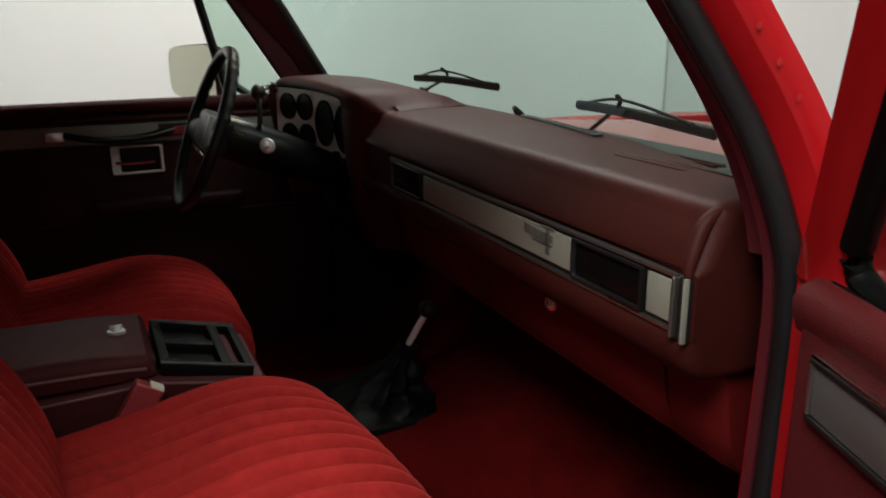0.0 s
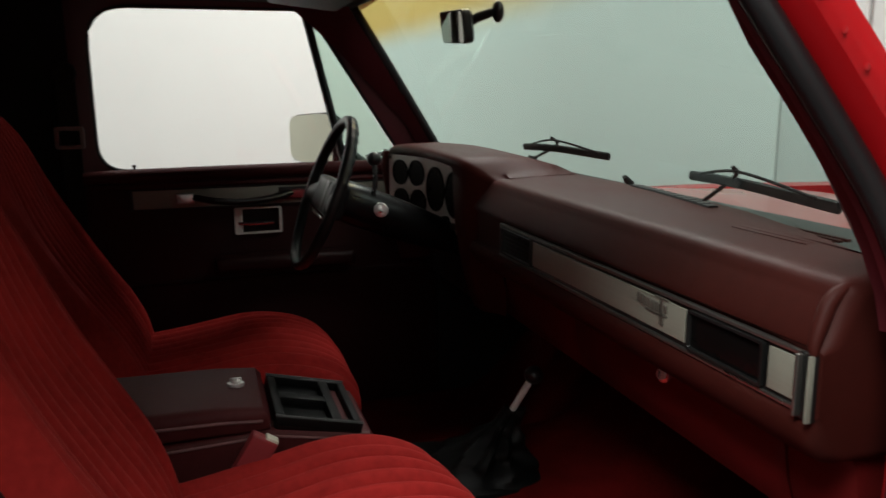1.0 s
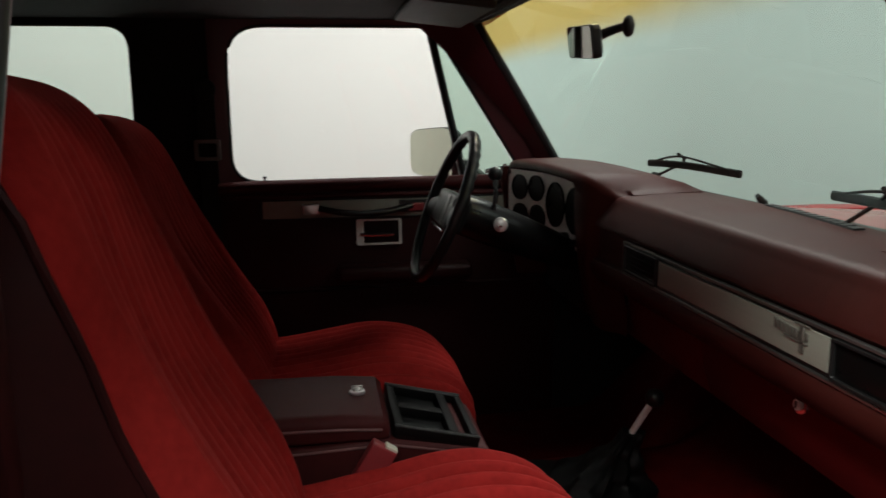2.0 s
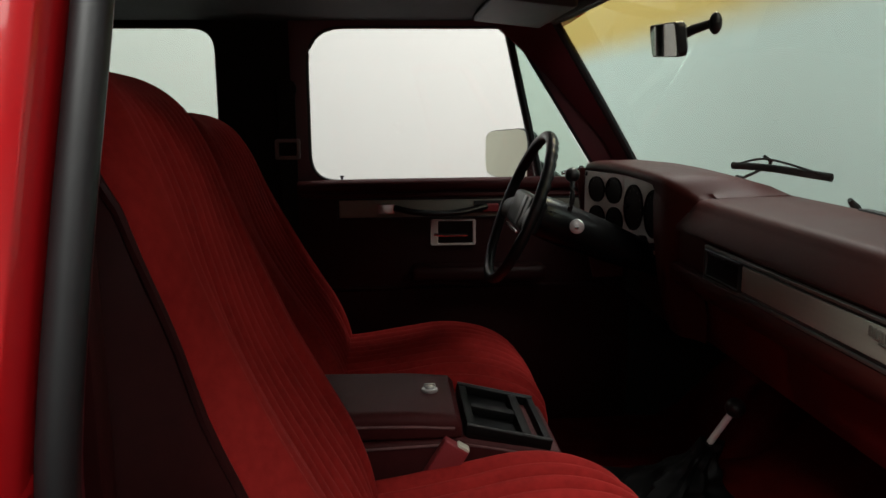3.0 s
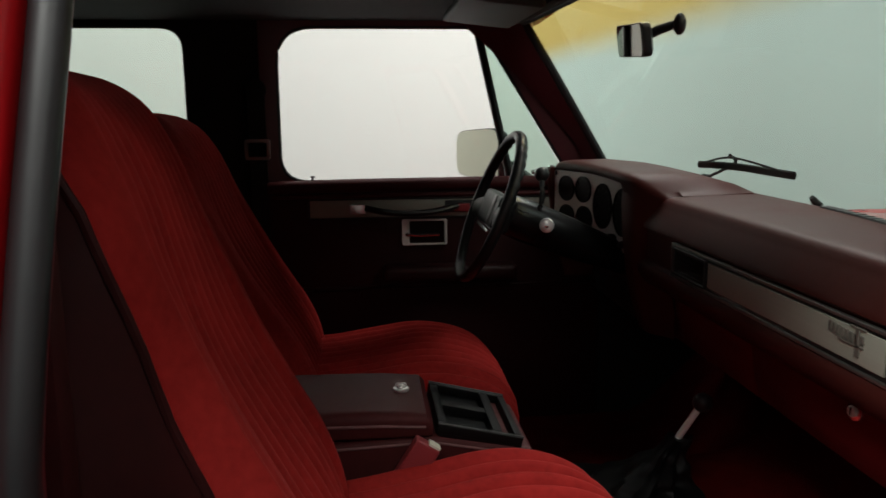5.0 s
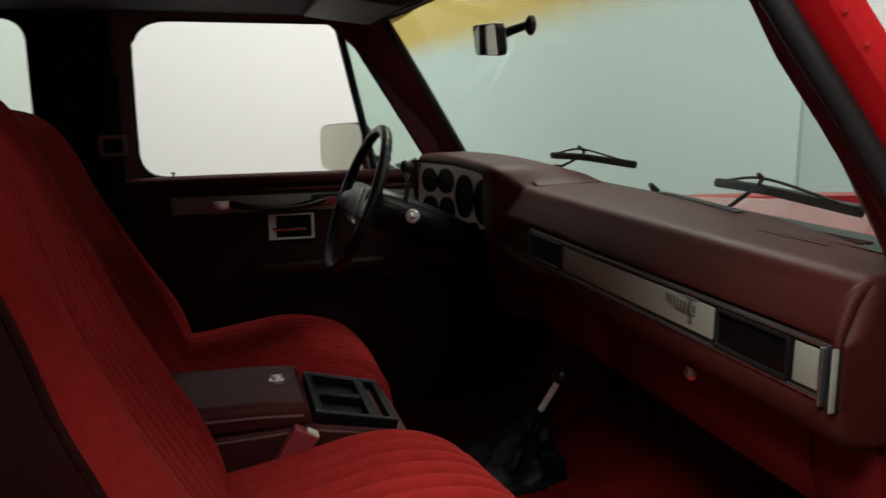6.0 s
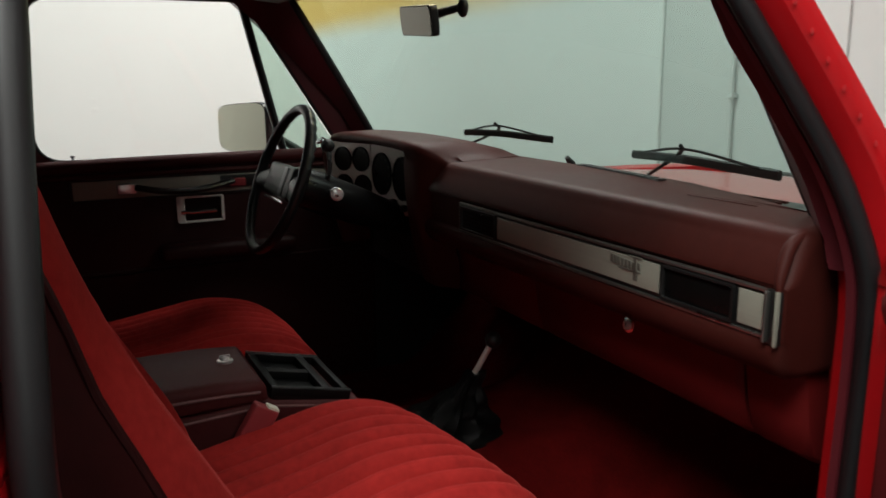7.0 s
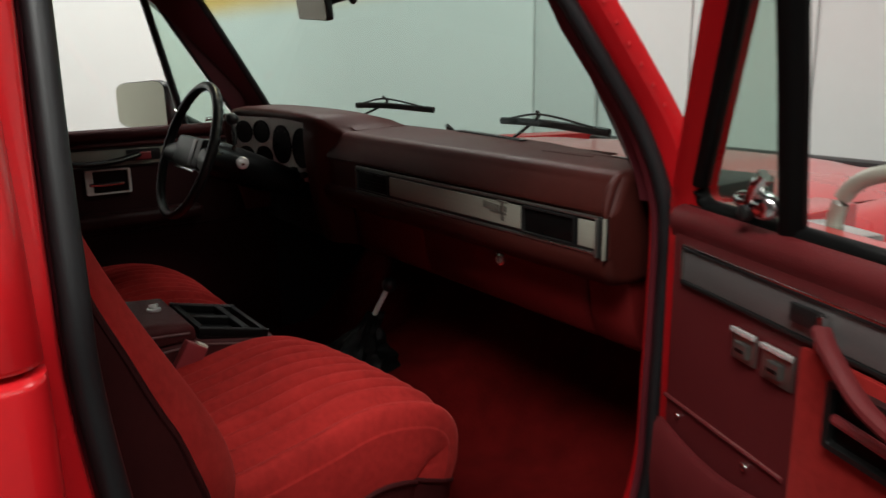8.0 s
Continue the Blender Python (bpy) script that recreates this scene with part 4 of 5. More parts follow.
        for j in range(nf + 1):
            v = 2 * j / nf - 1
            av = abs(v)
            q = max(0, (av - 0.66) / 0.34)
            drop = bol * (1 - math.sqrt(max(0, 1 - q * q)))
            # bolsters stand proud at the lower back
            drop -= 0.012 * math.exp(-((av - 0.76) / 0.12) ** 2) * interp([(0.84, 0.4), (1.0, 1), (1.2, 0.9), (1.38, 0.2)], z)
            if av < 0.80 and z < 1.49:
                y = v * 0.236
                drop += 0.0135 * (1 - abs(math.sin(math.pi * y / 0.036)) ** 0.7) * min(1, (0.80 - av) * 10) * min(1, (1.49 - z) * 16)
            drop += 0.004 * noise.noise((v * 1.6, z * 6, yc * 3))
            row.append(Vector((f - drop, v * (w + outer / 2) - outer / 2 + inset * max(0.0, -v) ** 1.6, up(z) - drop * 0.3)))
        fronts.append(row)
        m = 14
        br = []
        for j in range(m + 1):
            v = 1 - 2 * j / m
            q = abs(v)
            br.append(Vector((b + min(0.03, deep * 0.3) * q ** 6, v * (w + outer / 2) - outer / 2, up(z))))
        backs.append([row[-1]] + br + [row[0]])
    part("backrest", loft(fronts, False, False), VELOUR, seat, "pleated red velour backrest", 80)
    shell = loft(backs, False, False)
    part("back_shell", shell, SHADEDVINYL, seat, "maroon vinyl backrest side and rear", 60)
    for s in (0, nf):
        part("piping", tube([r[s] for r in fronts[::2]] , 0.005, 7), SHADEDVINYL, seat, "maroon piping")
    return seat


build_seat("bucket_seat", 0.020, -0.416, 5.5, 0.0, 1.0, 0.068, "red pleated velour passenger bucket seat with maroon vinyl sides")
build_seat("bucket_seat", -0.07, 0.420, 0.0, 0.05, 0.93, 0.0, "red pleated velour driver bucket seat behind the wheel")
# ---------------------------------------------------------------- centre console


def build_console():
    c = thing("center_console", "maroon vinyl centre console with black cup tray", "console")
    y0, y1 = -0.150, 0.078
    yc, hw = (y0 + y1) / 2, (y1 - y0) / 2
    rings = []
    for x, top, f in ((-0.42, 0.905, 0.96), (-0.40, 0.915, 1.0), (-0.1, 0.925, 1.0), (0.08, 0.932, 1.0), (0.22, 0.905, 1.0), (0.250, 0.898, 0.98), (0.258, 0.885, 0.95)):
        sec = rounded([(yc - hw * f, 0.70, 0.01), (yc + hw * f, 0.70, 0.01), (yc + hw * f, top, 0.018), (yc - hw * f, top, 0.018)], 6)
        rings.append([Vector((x, p.x, p.y)) for p in sec])
    part("body", loft(rings), VINYL, c, "maroon vinyl console body")
    rings = []
    for x, top, f in ((-0.405, 0.955, 0.94), (-0.395, 0.968, 0.985), (-0.2, 0.977, 0.99), (0.0, 0.974, 0.99), (0.072, 0.967, 0.985), (0.082, 0.955, 0.95)):
        sec = rounded([(yc - hw * f, 0.930, 0.006), (yc + hw * f, 0.930, 0.006), (yc + hw * f, top, 0.022), (yc - hw * f, top, 0.022)], 6)
        rings.append([Vector((x, p.x, p.y)) for p in sec])
    lid = part("lid", loft(rings), VINYL, c, "padded maroon vinyl lid")
    for s in (-1, 1):
        part("stitching", tube([(-0.39, yc + s * hw * 0.985, 0.952), (-0.2, yc + s * hw * 0.99, 0.956), (0.0, yc + s * hw * 0.99, 0.953), (0.07, yc + s * hw * 0.985, 0.948)], 0.0028, 6), WORNGLINT, lid, "worn raised welt with a painted pale highlight")
        part("body_welt", tube([(-0.40, yc + s * hw * 0.995, 0.905), (-0.1, yc + s * hw * 0.995, 0.914), (0.08, yc + s * hw * 0.995, 0.921), (0.22, yc + s * hw * 0.99, 0.894), (0.250, yc + s * hw * 0.975, 0.887)], 0.0022, 6), WORNGLINT, c, "worn raised welt with a painted pale highlight")
    bm = disc((0.034, -0.03, 0.970), (0, 0, 1), 0.0150, 0.007, 24, 0.002)
    ball((0.034, -0.03, 0.977), 0.0095, (1, 1, 0.7), bm, 14)
    box(0.024, 0.044, -0.0315, -0.0285, 0.979, 0.9855, 0.001, 1, bm)
    part("lock_button", bm, SATIN, lid, "chrome lid lock")
    # tray: sloping black frame with two square pockets and one cross pocket
    slope = -0.235
    m = Matrix.Translation((0.092, yc, 0.951)) @ Matrix.Rotation(math.atan(-slope), 4, "Y")
    L, W = 0.150, 0.212
    xs, ys, zs = [0, 0.016, 0.098, 0.116, L - 0.014, L], [-W / 2, -W / 2 + 0.016, -0.012, 0.012, W / 2 - 0.016, W / 2], None
    o = rounded([(0, -W / 2, 0.010), (L, -W / 2, 0.014), (L, W / 2, 0.014), (0, W / 2, 0.010)])
    U = lambda a, b, z: m @ Vector((a, b, z))
    tray = part("cup_tray", loft([[U(p.x, p.y, -0.050) for p in o], [U(p.x, p.y, -0.016) for p in o]]), DIAL, c, "black plastic cup tray")
    bm = bmesh.new()
    for xa, xb, ya, yb in ((0, L, ys[0], ys[1]), (0, L, ys[4], ys[5]), (xs[0], xs[1], ys[1], ys[4]), (xs[2], xs[3], ys[1], ys[4]), (xs[4], xs[5], ys[1], ys[4]), (xs[1], xs[2], ys[2], ys[3])):
        box(xa, xb, ya, yb, -0.018, 0.0, 0.003, 2, bm, m)
    part("tray_frame", bm, WIPER, tray, "satin black tray frame")
    for s in (-1, 1):
        part("tray_edge", tube([U(0.0, s * (W / 2 - 0.004), -0.001), U(L, s * (W / 2 - 0.004), -0.001)], 0.003, 6), BLACK, tray)
    # seat belt buckle beside the console
    b = thing("seat_belt_buckle", "maroon seat belt buckle with pale release edge", "seat belt")
    m = pose(0.038, -0.185, 0.884) @ Matrix.Rotation(radians(32.3), 4, "Y")
    part("housing", box(-0.022, 0.022, -0.012, 0.012, -0.01, 0.062, 0.004, 3, m=m), BUCKLE, b, "maroon plastic housing")
    part("release_button", box(0.000, 0.021, -0.010, 0.010, 0.058, 0.066, 0.002, 2, m=m), CREAM, b, "pale release button")
    part("strap", box(-0.024, 0.024, -0.003, 0.003, -0.16, -0.008, 0.001, 1, m=m), BUCKLE, b, "maroon webbing strap")


build_console()

# ---------------------------------------------------------------- floor shifter


def build_shifter():
    s = thing("gear_shifter", "floor shifter with black rubber boot and ball knob", "gear lever")
    top, base = Vector((0.598, -0.043, 0.926)), Vector((0.500, -0.005, 0.735))
    d = (top - base)
    # chrome's white highlight is put into a pale, mostly diffuse colour
    part("lever", tube([base + d * 0.55, base + d * 0.95], 0.0066, 12), BEZEL, s, "metal lever, pale in place of its highlight")
    part("knob", ball(top, 0.0185), BLACK, s, "black ball knob")
    # boot: square flange rising in folds to the lever
    rings = []
    n = 40
    for i in range(56):
        t = i / 55
        c = base + Vector((0, 0, -0.006)) + (d * 0.66) * t
        hx, hy = 0.088 * (1 - t) ** 1.7 + 0.020, 0.092 * (1 - t) ** 1.7 + 0.020
        ring = []
        for j in range(n):
            a = 2 * math.pi * j / n
            e = 4 - 2 * min(1, t * 1.6)
            ca, sa = math.cos(a), math.sin(a)
            r = (abs(ca) ** e + abs(sa) ** e) ** (-1 / e)
            fold = 1 + 0.20 * math.sin(a * 9 + 5 * t + 0.7 * math.sin(a * 3)) * min(1, t * 3) * (1 - t * 0.3) + 0.10 * math.sin(t * 17 + 2.0 * math.sin(a * 2)) * min(1, t * 4)
            ring.append(c + Vector((hx * r * ca * fold, hy * r * sa * fold, 0.004 * math.sin(a * 5 + t * 9))))
        rings.append(ring)
    part("boot", loft(rings), WIPER, s, "folded black rubber boot")
    m = pose(base.x, base.y, base.z - 0.008, 0, 6, 0)
    part("flange", box(-0.118, 0.118, -0.122, 0.122, -0.03, 0.006, 0.006, 2, m=m), WIPER, s, "flat black rubber flange")


build_shifter()

# ---------------------------------------------------------------- driver's door


def build_driver_door():
    d = thing("driver_door", "closed driver door with shade-darkened maroon panel and silver strip", "car door")
    Y = 0.800
    # same vinyl as the passenger door, with the shade in its colour
    part("door_panel", box(-0.30, 0.66, Y, Y + 0.05, 0.52, 1.268, 0.012, 3), SHADEDDOORVINYL, d, "maroon vinyl door panel with shade in its colour")
    bm = tube(smooth_path([(-0.29, Y + 0.006, 1.262), (-0.1, Y + 0.004, 1.266), (0.3, Y + 0.004, 1.268), (0.64, Y + 0.006, 1.268)], 4), 0.019, 12)
    part("door_cap", bm, VINYL, d, "rolled maroon top edge")
    part("ledge", tube([(-0.28, Y - 0.001, 1.238), (0.62, Y - 0.001, 1.238)], 0.007, 8), VINYL, d)
    # window frame
    inner = rounded([(-0.256, 1.276, 0.080), (0.572, 1.276, 0.02), (0.305, 1.698, 0.05), (-0.256, 1.698, 0.105)], 8)
    outer = rounded([(-0.300, 1.262, 0.02), (0.66, 1.262, 0.02), (0.385, 1.738, 0.03), (-0.300, 1.738, 0.03)], 8)
    f = part("window_frame", frame_loop(outer, inner, Y + 0.012, Y + 0.05, XZ), TRIMPAINT, d, "maroon painted window frame")
    part("window_rubber", tube([Vector((p.x, Y + 0.022, p.y)) for p in inner], 0.007, 8, True), RUBBER, f, "black window rubber")
    part("division_bar", tube([(0.296, Y + 0.022, 1.69), (0.392, Y + 0.022, 1.275)], 0.0145, 10, flat=0.8), RUBBER, f, "black vent window bar")
    g = part("window_glass", sheet(rounded([(-0.256, 1.276, 0.080), (0.388, 1.281, 0.01), (0.295, 1.688, 0.01), (-0.256, 1.698, 0.105)], 8), Y + 0.034, XZ, 0.003), CLEAR, d, "clear side window")
    g.visible_shadow = False
    g = part("vent_glass", sheet(rounded([(0.395, 1.281, 0.01), (0.560, 1.281, 0.02), (0.312, 1.68, 0.01)], 8), Y + 0.034, XZ, 0.003), TINT, d, "green tinted vent window")
    g.visible_shadow = False
    # silver strip with grab handle, latch and lock pin
    strip = part("trim_strip", box(-0.176, 0.60, Y - 0.004, Y + 0.002, 1.178, 1.226, 0.0015), SILVER, d, "dull silver trim strip")
    for z in (1.2265, 1.1735):
        part("rail", box(-0.180, 0.60, Y - 0.006, Y, z, z + 0.004, 0.001), BLACK, strip, "black edge rail")
    part("rail", box(-0.182, -0.177, Y - 0.006, Y, 1.174, 1.230, 0.001), BLACK, strip, "black edge rail")
    # black patch that puts shade onto the silver strip
    part("strip_shade", box(0.20, 0.30, Y - 0.0065, Y - 0.0042, 1.188, 1.222, 0.001), BLACK, strip, "black patch for shade on the strip")
    g = part("grab_handle", tube(smooth_path([(-0.022, Y - 0.012, 1.205), (0.03, Y - 0.03, 1.195), (0.10, Y - 0.036, 1.190), (0.17, Y - 0.03, 1.195), (0.235, Y - 0.012, 1.208)], 5), 0.011, 10, flat=0.8), BLACK, d, "black grab strap")
    part("strap_end", box(-0.070, -0.022, Y - 0.016, Y - 0.004, 1.187, 1.217, 0.004, 3), SATIN, g, "chrome strap end")
    part("strap_end", box(0.225, 0.270, Y - 0.014, Y - 0.004, 1.190, 1.214, 0.004, 3), BUCKLE, g, "maroon strap end")
    o = rounded([(0.078, 1.097, 0.006), (0.205, 1.097, 0.006), (0.205, 1.170, 0.006), (0.078, 1.170, 0.006)])
    i = rounded([(0.099, 1.102, 0.004), (0.197, 1.102, 0.004), (0.197, 1.165, 0.004), (0.099, 1.165, 0.004)])
    h = part("door_handle", frame_loop(o, i, Y - 0.012, Y, XZ), BEZEL, d, "chrome door release bezel")
    part("recess", box(0.098, 0.198, Y - 0.002, Y + 0.0, 1.102, 1.165, 0), DIAL, h, "black recess")
    part("release", tube([(0.088, Y - 0.010, 1.128), (0.12, Y - 0.016, 1.126), (0.182, Y - 0.016, 1.127)], 0.0055, 8), CHROME, h, "chrome release lever")
    part("lock_pin", tube([(-0.167, Y + 0.008, 1.268), (-0.167, Y + 0.008, 1.292)], 0.003, 8), BLACK, d, "black lock pin")
    part("lock_pin_head", disc((-0.167, Y + 0.008, 1.290), (0, 0, 1), 0.006, 0.005, 12, 0.001), BLACK, d)
    part("armrest", box(0.02, 0.40, Y - 0.07, Y, 1.00, 1.045, 0.018, 3), SHADEDDOORVINYL, d, "maroon armrest")
    part("crease", tube([(-0.28, Y - 0.001, 0.975), (0.62, Y - 0.001, 0.975)], 0.006, 8), SHADEDDOORVINYL, d)
    part("door_skin", box(-0.25, 0.63, Y + 0.06, Y + 0.13, 0.55, 1.25, 0.02, 3), PAINT, d, "red outer door skin")
    part("vent_latch", ball((0.505, Y + 0.006, 1.305), 0.012), CHROME, d, "chrome vent window latch")
    part("latch_arm", tube([(0.45, Y + 0.004, 1.296), (0.50, Y + 0.006, 1.303)], 0.006, 8), CHROME, d)
    # outside mirror, seen from behind: pale shell on a dark bracket
    mir = thing("door_mirror", "cream-faced square door mirror on dark bracket", "mirror", "door mirrors")
    o = [(0.266, 1.262, 0.030), (0.405, 1.246, 0.030), (0.405, 1.420, 0.035), (0.266, 1.405, 0.035)]
    out = rounded(o, 8)
    cx, cz = 0.335, 1.333
    ins = lambda k: [Vector((cx + (p.x - cx) * k, cz + (p.y - cz) * k)) for p in out]
    rot = Matrix.Translation((0.335, 1.105, 0)) @ Matrix.Rotation(radians(-64), 4, "Z") @ Matrix.Diagonal((1.75, 1, 1, 1)) @ Matrix.Translation((-0.335, -1.105, 0))
    T = lambda a, b, y: rot @ Vector((a, y, b))
    rings = [[T(p.x, p.y, y) for p in ins(k)] for k, y in ((0.93, 1.105), (0.985, 1.105), (1.0, 1.112), (1.0, 1.125), (0.90, 1.15), (0.6, 1.165))]
    part("shell", loft(rings, True, True), RUBBER, mir, "thin dark mirror rim")
    part("mirror_face", loft([[T(p.x, p.y, 1.1035) for p in ins(0.965)], [T(p.x, p.y, 1.1046) for p in ins(0.965)]]), PALEMIRROR, mir, "mirror glass showing pale wall")
    part("bracket", tube(smooth_path([(0.40, 1.12, 1.33), (0.44, 1.05, 1.30), (0.47, 0.93, 1.27), (0.47, 0.86, 1.26)], 5), 0.012, 10), BLACK, mir, "dark mirror bracket")
    part("bracket_bolt", ball((0.432, 1.06, 1.305), 0.014), CHROME, mir)


build_driver_door()

# ---------------------------------------------------------------- open passenger door


def build_passenger_door():
    ang = math.atan2(-0.944, -0.33)
    M = Matrix.Translation((0.519, -0.983, 0)) @ Matrix.Rotation(ang, 4, "Z")
    d = thing("passenger_door", "open red passenger door with maroon vinyl panel", "car door", at=M)
    lean = lambda z: -tumble(z)
    L = 0.96
    Q = lambda a, b, y: Vector((a, y + lean(b), b))
    # panel
    part("door_panel", box(-0.034, L - 0.02, 0.0, 0.03, 0.66, 1.262, 0.010, 3), DOORVINYL, d, "maroon vinyl door panel")
    rings = []
    for z, y in ((1.225, 0.002), (1.24, -0.003), (1.252, -0.004), (1.262, 0.002), (1.268, 0.014), (1.268, 0.04), (1.225, 0.04)):
        rings.append([Vector((-0.040, y, z)), Vector((0.3, y, z)), Vector((L - 0.02, y, z))])
    part("door_cap", loft(rings, False, False, True), DOORVINYL, d, "rolled maroon top edge")
    # shell of the door
    part("door_shell", box(-0.088, L, 0.031, 0.140, 0.60, 1.258, 0.016, 3), PAINT, d, "glossy red door shell")
    part("hinge_edge", box(-0.088, -0.036, 0.026, 0.034, 0.64, 1.260, 0.003, 2), PAINT, d, "red painted door edge")
    # window frame, leaning inwards at the top
    inner = rounded([(-0.030, 1.270, 0.05), (L - 0.06, 1.270, 0.05), (L - 0.06, 1.690, 0.07), (0.245, 1.690, 0.05)], 8)
    outer = rounded([(-0.086, 1.255, 0.01), (L - 0.005, 1.255, 0.01), (L - 0.01, 1.745, 0.04), (0.225, 1.745, 0.05)], 8)
    part("window_frame", frame_loop(outer, inner, 0.028, 0.066, Q), PAINT, d, "glossy red window frame")
    part("window_rubber", tube([Q(p.x, p.y, 0.040) for p in inner], 0.0125, 10, True, flat=0.8), WIPER, d, "black window rubber")
    part("belt_rubber", box(-0.028, L - 0.05, 0.018, 0.056, 1.262, 1.270, 0.003), WIPER, d, "black belt weather strip")
    bar = [Q(0.172, 1.268, 0.034), Q(0.214, 1.45, 0.034), Q(0.268, 1.70, 0.034)]
    part("division_bar", tube(bar, 0.0165, 10, flat=0.7), WIPER, d, "black vent window bar")
    g = part("vent_glass", sheet(rounded([(-0.028, 1.277, 0.05), (0.166, 1.277, 0.01), (0.258, 1.685, 0.02)], 8), 0.040, Q, 0.003), TINT, d, "green tinted vent window")
    g.visible_shadow = False
    # vent latch
    v = part("vent_latch", ball((0.148, 0.002, 1.300), 0.0185, (1.35, 0.8, 0.95)), CHROME, d, "chrome vent window latch")
    part("latch_lever", tube(smooth_path([(0.130, -0.002, 1.302), (0.152, -0.012, 1.326), (0.163, -0.010, 1.338)], 4), 0.0095, 10), CHROME, v)
    part("latch_base", ball((0.104, 0.012, 1.298), 0.0150, (1.6, 0.8, 0.8)), CHROME, v)
    part("latch_pivot", disc((0.126, 0.000, 1.288), (0, -1, 0), 0.010, 0.012, 16, 0.002), BLACK, v, "black latch pivot")
    # trim strip
    strip = part("trim_strip", box(0.002, L - 0.05, -0.004, 0.001, 1.170, 1.214, 0.0015), DULLTRIM, d, "dull silver trim strip")
    part("rail", box(-0.002, L - 0.05, -0.006, 0.0, 1.2165, 1.2200, 0.0015), CHROME, strip, "bright metal edge")
    part("rail", box(-0.002, L - 0.05, -0.006, 0.0, 1.164, 1.1695, 0.0015), BLACK, strip, "black edge")
    part("rail", box(-0.002, L - 0.05, -0.0065, -0.001, 1.2125, 1.2162, 0.001), BLACK, strip, "black line under the edge")
    part("rail", box(-0.003, 0.0018, -0.006, 0.0, 1.1697, 1.2122, 0.001), EDGE, strip, "bright metal edge")
    # window and lock switches
    for ua, ub, z0, z1 in ((0.119, 0.164, 1.101, 1.142), (0.175, 0.229, 1.097, 1.141)):
        s = part("window_switch", box(ua, ub, -0.005, 0.0, z0, z1, 0.002, 2), EDGE, d, "satin metal switch plate")
        part("top_edge", box(ua, ub, -0.010, -0.004, z1 - 0.006, z1 + 0.001, 0.0018, 2), SATIN, s, "bright chrome top edge")
        uc, zc = (ua + ub) / 2, (z0 + z1) / 2
        part("rocker", box(uc - 0.012, uc + 0.012, -0.011, -0.004, zc - 0.014, zc + 0.006, 0.003, 2), EDGE, s, "satin metal rocker")
        part("mark", box(uc - 0.008, uc + 0.008, -0.0122, -0.0108, zc - 0.006, zc - 0.002, 0), DIAL, s)
    # grab strap
    g = part("grab_strap", tube(smooth_path([(0.275, -0.014, 1.190), (0.31, -0.030, 1.176), (0.375, -0.042, 1.145), (0.45, -0.042, 1.135), (0.52, -0.03, 1.17)], 5), 0.011, 10, flat=0.7), DOORVINYL, d, "maroon vinyl grab strap")
    part("strap_end", box(0.222, 0.268, -0.012, -0.004, 1.184, 1.206, 0.003, 2), BLACK, g, "black strap end")
    part("strap_cap", box(0.268, 0.280, -0.018, -0.004, 1.166, 1.206, 0.004, 2), CHROME, g, "chrome strap end cap")
    # red velour insert with armrest and release bezel
    part("velour_insert", box(0.240, L - 0.06, -0.009, 0.0, 0.90, 1.160, 0.006, 2), VELOUR, d, "bright red velour insert")
    o = rounded([(0.296, 1.070, 0.006), (0.420, 1.070, 0.006), (0.420, 1.145, 0.006), (0.296, 1.145, 0.006)])
    i = rounded([(0.304, 1.077, 0.004), (0.412, 1.077, 0.004), (0.412, 1.138, 0.004), (0.304, 1.138, 0.004)])
    h = part("door_handle", frame_loop(o, i, -0.020, -0.006, XZ), BLACK, d, "black release bezel")
    part("recess", box(0.303, 0.413, -0.0105, -0.0085, 1.076, 1.139, 0), DIAL, h, "black recess")
    part("release", tube([(0.31, -0.018, 1.106), (0.40, -0.022, 1.104)], 0.006, 8), BUCKLE, h, "maroon release lever")
    # lower welt and map pocket
    part("welt", tube([(-0.030, -0.001, 0.984), (0.225, -0.001, 0.984)], 0.0035, 8), DOORVINYL, d, "raised welt")
    rings = []
    for i in range(13):
        u = -0.030 + 0.253 * i / 12
        sag = 0.018 * math.sin(math.pi * i / 12)
        rings.append([Vector((u, -0.004, 0.948 - sag)), Vector((u, -0.012, 0.950 - sag)), Vector((u, -0.018, 0.940 - sag)), Vector((u, -0.022, 0.86)), Vector((u, -0.010, 0.74)), Vector((u, 0.002, 0.72)), Vector((u, 0.002, 0.94 - sag))])
    part("map_pocket", loft(rings), DOORVINYL, d, "maroon vinyl map pocket")
    for u in (0.004, 0.157):
        part("screw", disc((u, 0.0, 0.965), (0, -1, 0), 0.0058, 0.004, 14, 0.001), CHROME, d, "bright screw head")
    # outside mirror on a bent chrome arm
    mir = thing("door_mirror", "chrome tubular mirror on the passenger door", "mirror", "door mirrors", at=M)
    part("arm", tube(smooth_path([(0.098, 0.150, 1.246), (0.108, 0.152, 1.292), (0.132, 0.160, 1.320), (0.168, 0.176, 1.332), (0.21, 0.19, 1.334)], 6), 0.011, 12), SILVER, mir, "bent satin metal arm")
    part("foot", box(0.06, 0.165, 0.122, 0.168, 1.244, 1.256, 0.005, 2), CHROME, mir, "chrome foot plate")
    part("shell", box(0.155, 0.32, 0.178, 0.215, 1.285, 1.44, 0.018, 3), CHROME, mir, "chrome mirror shell")


build_passenger_door()

# ---------------------------------------------------------------- mirror, visor, wipers, belt


